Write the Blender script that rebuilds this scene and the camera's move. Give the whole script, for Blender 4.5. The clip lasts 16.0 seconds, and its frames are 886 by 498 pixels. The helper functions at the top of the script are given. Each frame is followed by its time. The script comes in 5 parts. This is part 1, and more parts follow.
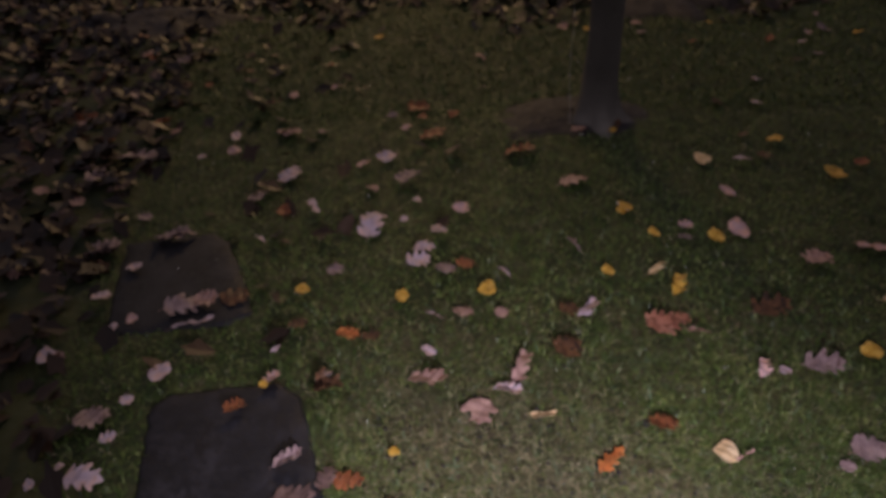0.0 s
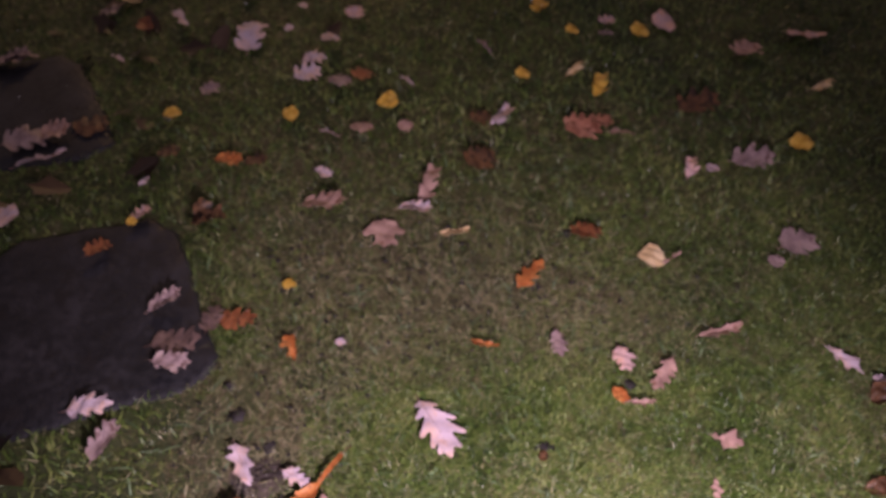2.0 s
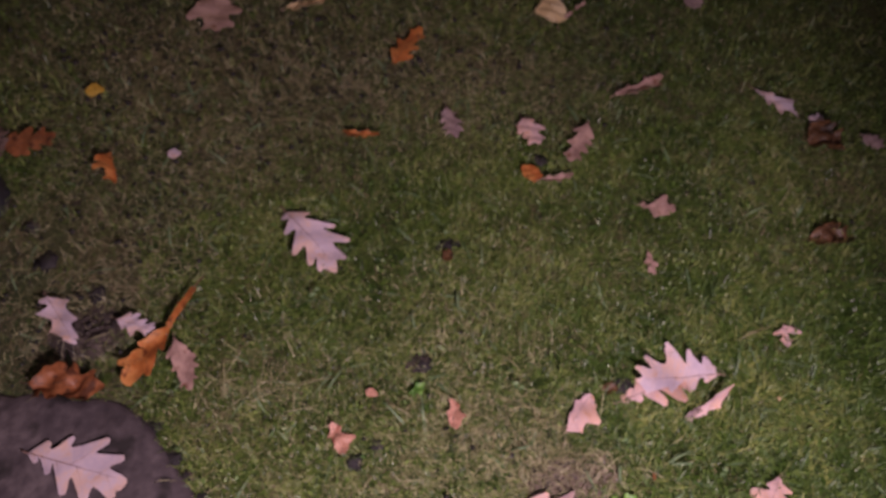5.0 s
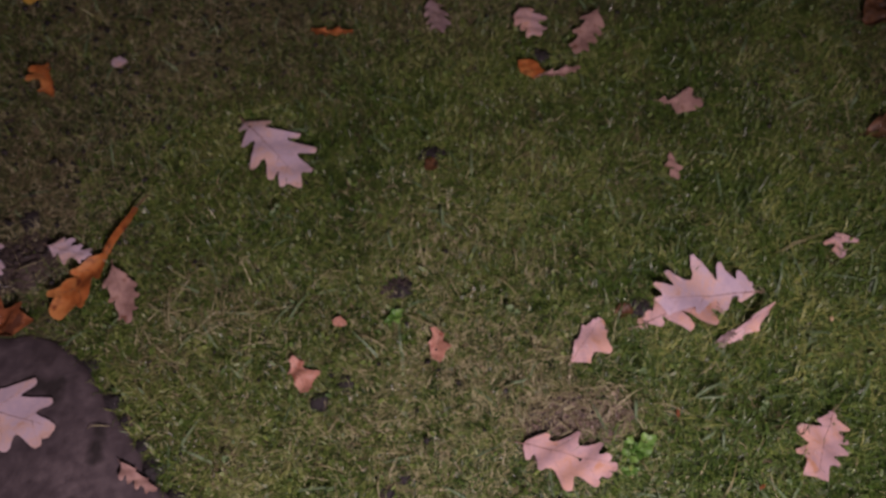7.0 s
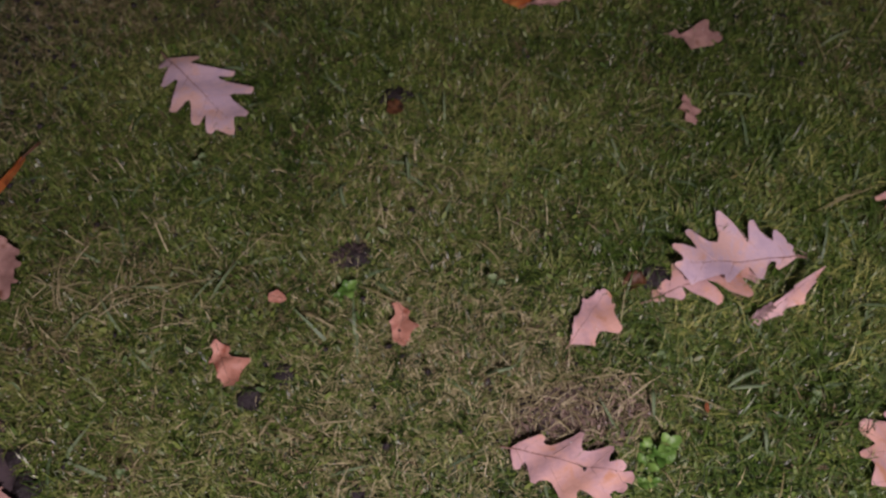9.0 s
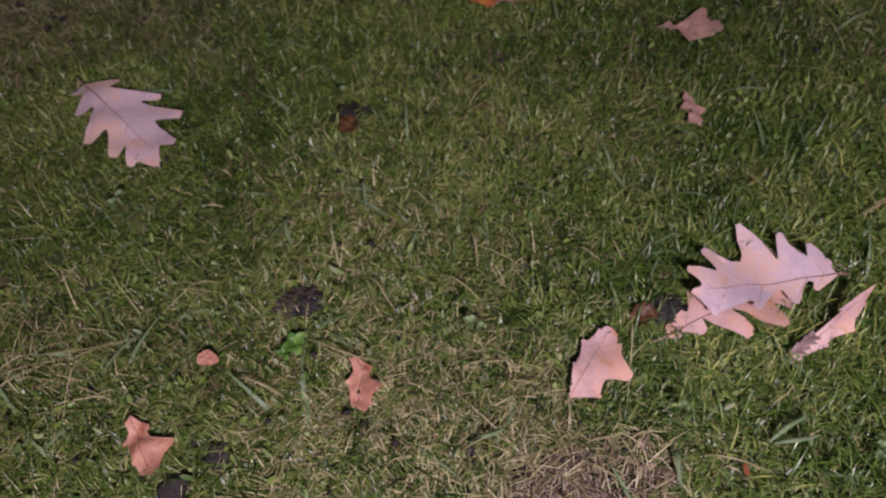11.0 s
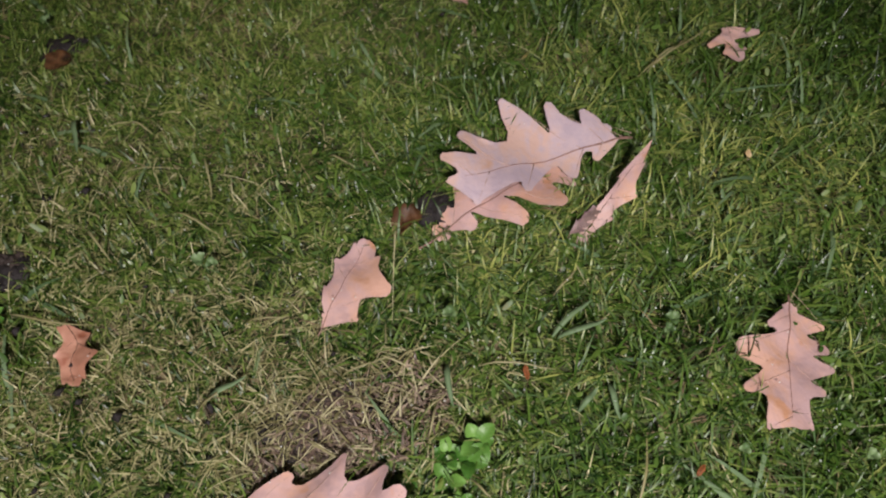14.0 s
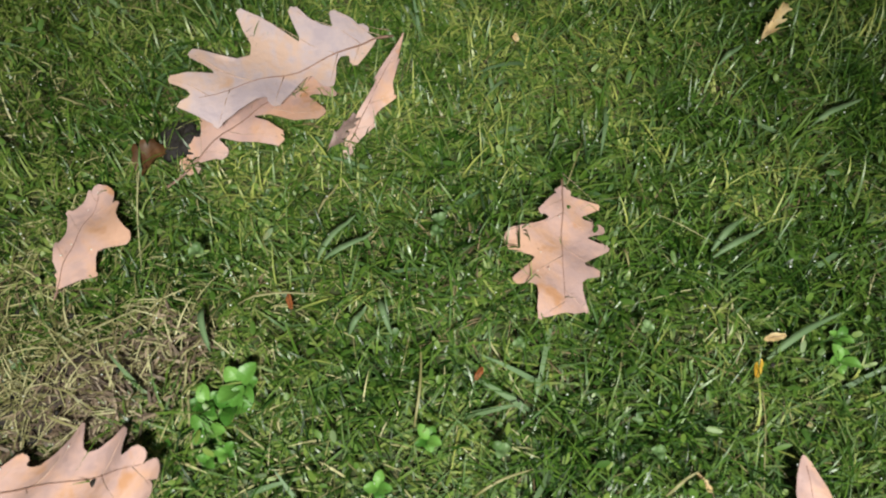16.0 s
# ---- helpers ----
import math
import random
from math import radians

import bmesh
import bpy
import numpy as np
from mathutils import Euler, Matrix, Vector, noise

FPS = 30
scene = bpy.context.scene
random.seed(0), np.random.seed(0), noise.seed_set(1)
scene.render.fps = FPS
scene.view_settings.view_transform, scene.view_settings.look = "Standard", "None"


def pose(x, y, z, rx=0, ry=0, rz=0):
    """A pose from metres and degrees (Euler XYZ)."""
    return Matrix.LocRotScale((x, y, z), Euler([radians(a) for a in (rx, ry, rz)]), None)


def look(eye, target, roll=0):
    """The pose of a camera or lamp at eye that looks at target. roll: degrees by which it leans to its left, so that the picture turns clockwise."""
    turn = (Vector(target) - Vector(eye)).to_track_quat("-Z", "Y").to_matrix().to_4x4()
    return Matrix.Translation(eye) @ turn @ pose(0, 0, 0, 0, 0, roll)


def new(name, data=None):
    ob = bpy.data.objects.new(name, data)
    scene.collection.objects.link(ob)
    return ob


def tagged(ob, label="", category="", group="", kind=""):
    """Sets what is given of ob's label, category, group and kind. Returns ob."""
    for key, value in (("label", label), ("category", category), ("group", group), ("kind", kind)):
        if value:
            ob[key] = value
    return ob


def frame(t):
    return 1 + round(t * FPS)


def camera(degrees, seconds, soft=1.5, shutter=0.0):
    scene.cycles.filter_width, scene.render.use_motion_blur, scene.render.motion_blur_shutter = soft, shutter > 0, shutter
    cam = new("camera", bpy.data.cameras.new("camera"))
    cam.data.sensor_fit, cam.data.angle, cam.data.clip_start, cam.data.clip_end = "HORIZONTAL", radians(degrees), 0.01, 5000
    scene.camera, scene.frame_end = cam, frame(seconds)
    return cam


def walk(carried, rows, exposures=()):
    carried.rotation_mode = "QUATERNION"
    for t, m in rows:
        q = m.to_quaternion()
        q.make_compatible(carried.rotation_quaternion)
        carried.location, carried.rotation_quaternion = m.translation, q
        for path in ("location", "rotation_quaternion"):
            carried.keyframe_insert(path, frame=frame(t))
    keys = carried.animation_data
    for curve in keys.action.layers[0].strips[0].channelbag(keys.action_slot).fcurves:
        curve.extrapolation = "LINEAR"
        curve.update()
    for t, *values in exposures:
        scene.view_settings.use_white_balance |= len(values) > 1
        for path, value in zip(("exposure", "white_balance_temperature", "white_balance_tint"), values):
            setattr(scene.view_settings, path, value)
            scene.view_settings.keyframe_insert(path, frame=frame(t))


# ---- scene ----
from mathutils import geometry

cam = camera(63.3, 16.0, soft=2.1)
# the aperture of a small lens that stays focused on the nearest grass
cam.data.dof.use_dof, cam.data.dof.focus_distance, cam.data.dof.aperture_fstop = True, 0.41, 10.5
PATH = [
    (0, (0.105, 0.079, 1.448), (-0.024, 1.703, 0.289), -3.8),
    (0.5, (0.101, 0.083, 1.401), (0.011, 1.656, 0.169), -3.9),
    (1, (0.134, 0.119, 1.35), (0.077, 1.63, 0.041), -4.0),
    (1.5, (0.141, 0.165, 1.287), (0.141, 1.587, -0.12), -3.3),
    (2, (0.146, 0.208, 1.223), (0.216, 1.544, -0.263), -2.2),
    (2.5, (0.143, 0.254, 1.163), (0.281, 1.511, -0.387), -1.0),
    (3, (0.151, 0.291, 1.111), (0.355, 1.471, -0.491), 0.6),
    (3.5, (0.152, 0.308, 1.058), (0.409, 1.426, -0.581), 2.1),
    (4, (0.155, 0.308, 1.015), (0.45, 1.36, -0.66), 3.2),
    (4.5, (0.163, 0.297, 0.973), (0.474, 1.288, -0.737), 3.6),
    (5, (0.175, 0.292, 0.927), (0.484, 1.238, -0.808), 3.1),
    (5.2, (0.181, 0.291, 0.907), (0.48, 1.218, -0.84), 2.6),
    (7.3, (0.247, 0.284, 0.728), (0.439, 1.172, -1.053), -3.8),
    (7.5, (0.249, 0.284, 0.708), (0.442, 1.164, -1.078), -3.7),
    (8, (0.265, 0.288, 0.647), (0.463, 1.153, -1.145), -3.2),
    (8.5, (0.265, 0.311, 0.609), (0.484, 1.17, -1.184), -2.1),
    (8.7, (0.26, 0.313, 0.599), (0.508, 1.182, -1.186), -0.5),
    (10.8, (0.286, 0.36, 0.492), (0.585, 1.336, -1.228), -2.2),
    (11, (0.299, 0.362, 0.483), (0.589, 1.338, -1.238), -3.2),
    (11.5, (0.315, 0.366, 0.463), (0.623, 1.349, -1.252), -3.9),
    (12, (0.343, 0.358, 0.445), (0.653, 1.329, -1.276), -5.0),
    (12.5, (0.362, 0.353, 0.427), (0.696, 1.296, -1.305), -5.0),
    (13, (0.376, 0.345, 0.418), (0.734, 1.262, -1.323), -4.7),
    (13.5, (0.395, 0.331, 0.401), (0.783, 1.216, -1.35), -4.3),
    (14, (0.419, 0.314, 0.39), (0.834, 1.159, -1.375), -4.2),
    (14.5, (0.441, 0.3, 0.382), (0.9, 1.087, -1.398), -2.7),
    (15, (0.461, 0.296, 0.375), (0.945, 1.032, -1.421), -2.2),
    (15.5, (0.481, 0.279, 0.365), (1.0, 0.953, -1.445), -0.4),
    (16, (0.492, 0.261, 0.347), (1.017, 0.886, -1.479), -0.2),
]
EXPOSURES = [(0, 1.42, 6000, 34), (1.5, 1.3, 6300, 51), (3, 0.88, 6500, 52), (5, 0.01, 6700, 51), (8, -0.58, 6700, 43), (11, -0.06, 6400, 40), (13.5, -0.08, 6600, 22), (16, 0.29, 6800, -4)]
walk(cam, [(t, look(eye, target, roll)) for t, eye, target, roll in PATH], EXPOSURES)
TORCH, TORCH_AT, TORCH_TO = 40.0, (0.31, -0.03, 0.75), (0.26, 0.46, 0.0)
SKY, STREET = 0.064, 96.0

# ---- light: a hand torch near the viewer, a far street lamp, a dark sky ----
world = bpy.data.worlds.new("night_sky")
scene.world = world
world.use_nodes = True
world.node_tree.nodes["Background"].inputs[0].default_value = (0.62, 0.60, 0.58, 1)
world.node_tree.nodes["Background"].inputs[1].default_value = SKY


def lamp(name, kind, energy, colour, where, target, size):
    data = bpy.data.lights.new(name, kind)
    data.energy, data.color, data.shadow_soft_size = energy, colour, size
    ob = new(name, data)
    ob.matrix_world = look(where, target)
    return data


torch = lamp("torch", "SPOT", TORCH, (1.0, 0.97, 0.93), TORCH_AT, TORCH_TO, 0.05)
torch.spot_size, torch.spot_blend = radians(99), 0.6
lamp("street_lamp_light", "POINT", STREET, (1.0, 0.68, 0.24), (-0.8, 8.4, 3.4), (0, 3, 0), 0.6)


# ---- materials ----
def material(name, stops, scale=30.0, detail=6.0, rough=(0.5, 0.8), bump=0.3, bump_scale=None, per="noise", mix=0.25, spec=0.5,
             spots=None, distance=0.002):
    """A procedural surface: a colour ramp over noise at two scales, or over a random number for each object or island."""
    m = bpy.data.materials.new(name)
    m.use_nodes = True
    nt = m.node_tree
    n, link = nt.nodes, nt.links.new
    bsdf = n["Principled BSDF"]
    co = n.new("ShaderNodeTexCoord")
    tex = n.new("ShaderNodeTexNoise")
    tex.inputs["Scale"].default_value, tex.inputs["Detail"].default_value = scale, detail
    link(co.outputs["Object"], tex.inputs["Vector"])
    big = n.new("ShaderNodeTexNoise")
    big.inputs["Scale"].default_value, big.inputs["Detail"].default_value = scale / 7, 4
    link(co.outputs["Object"], big.inputs["Vector"])
    add = n.new("ShaderNodeMix")
    add.inputs[0].default_value = mix
    if per == "island":
        src = n.new("ShaderNodeNewGeometry").outputs["Random Per Island"]
    elif per == "object":
        src = n.new("ShaderNodeObjectInfo").outputs["Random"]
    else:
        src = big.outputs["Fac"]
    link(src, add.inputs[2])
    if per == "island":
        patch = n.new("ShaderNodeMix")
        patch.inputs[0].default_value = 0.5
        link(tex.outputs["Fac"], patch.inputs[2])
        link(big.outputs["Fac"], patch.inputs[3])
        wide = n.new("ShaderNodeMapRange")
        wide.inputs[1].default_value, wide.inputs[2].default_value = 0.36, 0.64
        link(patch.outputs[0], wide.inputs[0])
        link(wide.outputs[0], add.inputs[3])
    else:
        link(tex.outputs["Fac"], add.inputs[3])
    ramp = n.new("ShaderNodeValToRGB")
    while len(ramp.color_ramp.elements) < len(stops):
        ramp.color_ramp.elements.new(0.5)
    for e, (at, c) in zip(ramp.color_ramp.elements, stops):
        e.position, e.color = at, (*c, 1)
    link(add.outputs[0], ramp.inputs[0])
    colour = ramp.outputs[0]
    if spots:
        s_scale, s_at, s_colour = spots
        dot = n.new("ShaderNodeTexNoise")
        dot.inputs["Scale"].default_value, dot.inputs["Detail"].default_value = s_scale, 3
        link(co.outputs["Object"], dot.inputs["Vector"])
        cut = n.new("ShaderNodeMapRange")
        cut.inputs[1].default_value, cut.inputs[2].default_value = s_at, s_at + 0.09
        link(dot.outputs["Fac"], cut.inputs[0])
        over = n.new("ShaderNodeMix")
        over.data_type = "RGBA"
        link(cut.outputs[0], over.inputs[0])
        link(colour, over.inputs[6])
        over.inputs[7].default_value = (*s_colour, 1)
        colour = over.outputs[2]
    link(colour, bsdf.inputs["Base Color"])
    rr = n.new("ShaderNodeMapRange")
    rr.inputs[1].default_value, rr.inputs[2].default_value = 0.3, 0.7
    rr.inputs[3].default_value, rr.inputs[4].default_value = rough
    link(tex.outputs["Fac"], rr.inputs[0])
    link(rr.outputs[0], bsdf.inputs["Roughness"])
    bsdf.inputs["Specular IOR Level"].default_value = spec
    if bump:
        fine = n.new("ShaderNodeTexNoise")
        fine.inputs["Scale"].default_value, fine.inputs["Detail"].default_value = bump_scale or scale * 3, 5
        link(co.outputs["Object"], fine.inputs["Vector"])
        b = n.new("ShaderNodeBump")
        b.inputs["Strength"].default_value, b.inputs["Distance"].default_value = bump, distance
        link(fine.outputs["Fac"], b.inputs["Height"])
        link(b.outputs[0], bsdf.inputs["Normal"])
    return m


SOIL = material("moist_soil", [(0.3, (0.018, 0.024, 0.007)), (0.5, (0.040, 0.052, 0.014)), (0.7, (0.080, 0.078, 0.030))], 40, rough=(0.6, 0.95), bump=0.8, bump_scale=160, distance=0.006)
GRASS = material("grass_blades", [(0.18, (0.013, 0.038, 0.005)), (0.42, (0.066, 0.124, 0.019)), (0.64, (0.136, 0.205, 0.037)), (0.88, (0.30, 0.34, 0.100))],
                 22, per="island", mix=0.42, rough=(0.30, 0.52), bump=0.15, bump_scale=900, distance=0.0005)
# greener grass, its tones also brightened to make up for missing torch light
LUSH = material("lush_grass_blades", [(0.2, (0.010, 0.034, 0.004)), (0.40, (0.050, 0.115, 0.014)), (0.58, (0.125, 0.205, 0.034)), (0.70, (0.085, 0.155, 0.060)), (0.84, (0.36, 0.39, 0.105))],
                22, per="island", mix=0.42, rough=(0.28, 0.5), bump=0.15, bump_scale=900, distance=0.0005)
GRASS_FAR = material("far_grass_blades", [(0.1, (0.028, 0.060, 0.008)), (0.5, (0.072, 0.118, 0.020)), (0.9, (0.14, 0.18, 0.042))], 6, per="island", mix=0.45, rough=(0.4, 0.6), bump=0)
STRAW = material("dry_grass", [(0.1, (0.105, 0.095, 0.038)), (0.5, (0.27, 0.245, 0.112)), (0.9, (0.60, 0.555, 0.34))], 50, per="island", mix=0.25, rough=(0.35, 0.6), bump=0.1, bump_scale=900, distance=0.0005)
THATCH = material("dead_thatch", [(0.1, (0.055, 0.038, 0.022)), (0.5, (0.150, 0.104, 0.060)), (0.9, (0.30, 0.215, 0.125))], 40, per="island", mix=0.3, rough=(0.5, 0.8), bump=0)
DEAD = material("dead_grass_scraps", [(0.1, (0.07, 0.045, 0.035)), (0.5, (0.17, 0.115, 0.085)), (0.9, (0.42, 0.325, 0.24))], 40, per="island", mix=0.25, rough=(0.5, 0.75), bump=0)
# pale dead blades, partly in place of torch light that is missing there
BLEACHED = material("bleached_grass", [(0.1, (0.125, 0.15, 0.048)), (0.5, (0.285, 0.275, 0.115)), (0.9, (0.62, 0.56, 0.32))], 30, per="island", mix=0.35, rough=(0.4, 0.65), bump=0)
WIDE = material("broad_grass", [(0.1, (0.08, 0.15, 0.065)), (0.9, (0.20, 0.29, 0.15))], 60, per="island", rough=(0.5, 0.65), bump=0.2, bump_scale=700, distance=0.0005)
WEED = material("weed_leaf", [(0.2, (0.055, 0.165, 0.022)), (0.8, (0.16, 0.33, 0.065))], 90, per="object", rough=(0.3, 0.5), bump=0.4, bump_scale=400, distance=0.001)
HERB = material("small_herb_leaves", [(0.05, (0.04, 0.10, 0.015)), (0.5, (0.09, 0.17, 0.025)), (0.8, (0.18, 0.25, 0.05)), (0.93, (0.16, 0.22, 0.12)), (0.98, (0.33, 0.24, 0.08))], 60, per="island", mix=0.15, rough=(0.4, 0.6), bump=0.2, bump_scale=600, distance=0.0005)
CLOVER = material("clover_leaf", [(0.2, (0.08, 0.15, 0.05)), (0.8, (0.18, 0.27, 0.12))], 90, per="object", rough=(0.4, 0.6), bump=0.3, bump_scale=500, distance=0.0006)
STONE = material("paving_stone", [(0.36, (0.050, 0.037, 0.041)), (0.5, (0.084, 0.063, 0.068)), (0.64, (0.145, 0.112, 0.115))], 75, mix=0.45, rough=(0.6, 0.9), bump=0.4, bump_scale=160, distance=0.0025,
                 spots=(18, 0.58, (0.026, 0.020, 0.020)))
# darker version of the paving stone for the two farther slabs
DARK_STONE = material("dark_paving_stone", [(0.36, (0.007, 0.007, 0.009)), (0.5, (0.014, 0.0135, 0.017)), (0.64, (0.032, 0.030, 0.036))], 60, mix=0.45, rough=(0.45, 0.8), bump=0.6, bump_scale=140, distance=0.0035,
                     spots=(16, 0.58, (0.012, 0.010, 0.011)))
EARTH = material("bare_earth", [(0.3, (0.022, 0.015, 0.013)), (0.5, (0.055, 0.038, 0.033)), (0.7, (0.11, 0.08, 0.065))], 150, rough=(0.6, 0.95), bump=0.8, bump_scale=500, distance=0.002)
CLOD = material("dark_soil_clod", [(0.3, (0.010, 0.008, 0.009)), (0.7, (0.042, 0.033, 0.035))], 120, rough=(0.5, 0.9), bump=0.8, bump_scale=500, distance=0.002)
BARK = material("tree_bark", [(0.3, (0.07, 0.062, 0.054)), (0.6, (0.16, 0.145, 0.125)), (0.8, (0.26, 0.24, 0.21))], 18, rough=(0.7, 0.95), bump=0.9, bump_scale=60, distance=0.01)
# near-white base colour stands in for the sparkle of the drops
DEW_GLINT = material("dew", [(0.3, (0.75, 0.78, 0.78)), (0.7, (0.85, 0.88, 0.88))], 50, rough=(0.05, 0.2), bump=0, spec=0.8)
CORD = material("pale_cord", [(0.3, (0.35, 0.33, 0.30)), (0.7, (0.6, 0.57, 0.52))], 200, rough=(0.3, 0.5), bump=0.2)
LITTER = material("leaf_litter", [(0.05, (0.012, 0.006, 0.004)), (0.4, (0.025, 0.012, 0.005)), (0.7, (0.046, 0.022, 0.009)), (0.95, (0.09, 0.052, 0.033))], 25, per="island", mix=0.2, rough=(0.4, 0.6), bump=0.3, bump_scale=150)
VEIN = material("leaf_vein", [(0.3, (0.25, 0.135, 0.115)), (0.7, (0.38, 0.225, 0.185))], 200, rough=(0.4, 0.6), bump=0.2)
SIDEVEIN = material("faint_leaf_vein", [(0.3, (0.47, 0.31, 0.26)), (0.7, (0.57, 0.40, 0.34))], 200, rough=(0.4, 0.6), bump=0.2)
DARKVEIN = material("dark_leaf_vein", [(0.3, (0.07, 0.03, 0.02)), (0.7, (0.15, 0.07, 0.04))], 200, rough=(0.4, 0.6), bump=0.2)


def leaf_material(name, a, b, c, spot, at=0.66):
    return material(name, [(0.41, a), (0.5, b), (0.59, c)], 150, mix=0.3, rough=(0.45, 0.65), bump=0.4, bump_scale=260, distance=0.0013, spots=(48, at - 0.05, spot))


LEAF = {
    "pale": leaf_material("pale_leaf_underside", (0.52, 0.41, 0.48), (0.60, 0.46, 0.50), (0.67, 0.45, 0.39), (0.62, 0.39, 0.31), 0.69),
    "tan": leaf_material("tan_leaf", (0.52, 0.345, 0.35), (0.62, 0.395, 0.37), (0.68, 0.40, 0.31), (0.60, 0.31, 0.19), 0.67),
    "pink": leaf_material("pinkish_leaf", (0.33, 0.19, 0.16), (0.43, 0.26, 0.22), (0.48, 0.30, 0.24), (0.24, 0.11, 0.07)),
    "mauve": leaf_material("greyish_mauve_leaf", (0.24, 0.16, 0.16), (0.33, 0.23, 0.23), (0.38, 0.27, 0.25), (0.16, 0.09, 0.08)),
}
LEAF.update({
    "orange": leaf_material("orange_leaf", (0.36, 0.095, 0.020), (0.48, 0.145, 0.032), (0.56, 0.22, 0.06), (0.20, 0.05, 0.014)),
    "red": leaf_material("reddish_leaf", (0.34, 0.13, 0.075), (0.45, 0.19, 0.12), (0.54, 0.27, 0.18), (0.22, 0.08, 0.045), 0.58),
    "salmon": leaf_material("salmon_leaf", (0.46, 0.21, 0.14), (0.55, 0.27, 0.19), (0.60, 0.32, 0.23), (0.34, 0.12, 0.07), 0.62),
    "rust": leaf_material("rust_leaf", (0.20, 0.060, 0.020), (0.29, 0.092, 0.030), (0.35, 0.12, 0.045), (0.10, 0.03, 0.012), 0.62),
    "brown": leaf_material("brown_leaf", (0.07, 0.030, 0.012), (0.12, 0.052, 0.020), (0.18, 0.08, 0.03), (0.03, 0.014, 0.007), 0.6),
    "yellow": leaf_material("yellow_leaf", (0.52, 0.28, 0.03), (0.64, 0.37, 0.04), (0.70, 0.44, 0.08), (0.40, 0.16, 0.03), 0.68),
    "dull": leaf_material("dull_brown_leaf", (0.10, 0.062, 0.055), (0.15, 0.092, 0.08), (0.19, 0.12, 0.10), (0.06, 0.035, 0.03), 0.62),
    "cream": leaf_material("cream_leaf", (0.58, 0.40, 0.20), (0.70, 0.50, 0.27), (0.74, 0.57, 0.35), (0.45, 0.24, 0.10), 0.7),
})
WORDS = {"pale": "pale pinkish-grey", "tan": "light tan", "pink": "dull pink-brown", "mauve": "greyish mauve", "orange": "bright orange", "red": "reddish-brown",
         "rust": "dark rust-coloured", "salmon": "salmon-pink", "brown": "dark brown decaying", "yellow": "yellow", "cream": "cream-yellow", "dull": "dull purplish-brown"}


# ---- mesh helpers ----


def mesh_of(name, verts, faces, mat=None, smooth=True):
    me = bpy.data.meshes.new(name)
    me.from_pydata([tuple(v) for v in verts], [], faces)
    if smooth:
        me.polygons.foreach_set("use_smooth", [True] * len(me.polygons))
    if mat:
        me.materials.append(mat)
    return me


def triangles(name, verts, tris, mat, smooth=True):
    """A large mesh from arrays."""
    me = bpy.data.meshes.new(name)
    me.vertices.add(len(verts))
    me.vertices.foreach_set("co", np.asarray(verts, dtype=np.float32).ravel())
    tris = np.asarray(tris, dtype=np.int32)
    me.loops.add(tris.size)
    me.loops.foreach_set("vertex_index", tris.ravel())
    me.polygons.add(len(tris))
    me.polygons.foreach_set("loop_start", np.arange(0, tris.size, 3, dtype=np.int32))
    me.polygons.foreach_set("loop_total", np.full(len(tris), 3, dtype=np.int32))
    me.polygons.foreach_set("use_smooth", np.full(len(tris), smooth))
    me.update(calc_edges=True)
    me.materials.append(mat)
    return me


def part(name, me, parent, label="", m=None):
    ob = new(name, me)
    ob.parent = parent
    if m is not None:
        ob.matrix_basis = m
    if label:
        ob["label"] = label
    return ob


def tube(points, radii, sides=6):
    """A tapered tube along a line of points."""
    verts, faces = [], []
    pts = [Vector(p) for p in points]
    for i, (p, r) in enumerate(zip(pts, radii)):
        d = (pts[min(i + 1, len(pts) - 1)] - pts[max(i - 1, 0)]).normalized()
        up = Vector((0, 0, 1)) if abs(d.z) < 0.9 else Vector((1, 0, 0))
        a = d.cross(up).normalized()
        b = a.cross(d)
        for k in range(sides):
            w = 2 * math.pi * k / sides
            verts.append(p + r * (math.cos(w) * a + math.sin(w) * b))
        if i:
            for k in range(sides):
                k2 = (k + 1) % sides
                faces.append(((i - 1) * sides + k, (i - 1) * sides + k2, i * sides + k2, i * sides + k))
    faces.append(tuple(range(sides))[::-1])
    faces.append(tuple((len(pts) - 1) * sides + k for k in range(sides)))
    return verts, faces


# ---- the lie of the land ----
SLABS = [  # outlines of the stepping stones
    [(-1.23, 2.20), (-0.92, 2.26), (-0.84, 2.20), (-0.65, 1.80), (-0.72, 1.74), (-1.06, 1.70), (-1.12, 1.76)],
    [(-0.84, 1.40), (-0.80, 1.45), (-0.50, 1.495), (-0.43, 1.45), (-0.28, 1.06), (-0.32, 1.00), (-0.66, 0.92), (-0.72, 0.96)],
    [(-0.46, 0.68), (-0.30, 0.745), (-0.13, 0.69), (-0.06, 0.555), (0.035, 0.34), (-0.02, 0.27), (-0.36, 0.22), (-0.42, 0.30)],
]
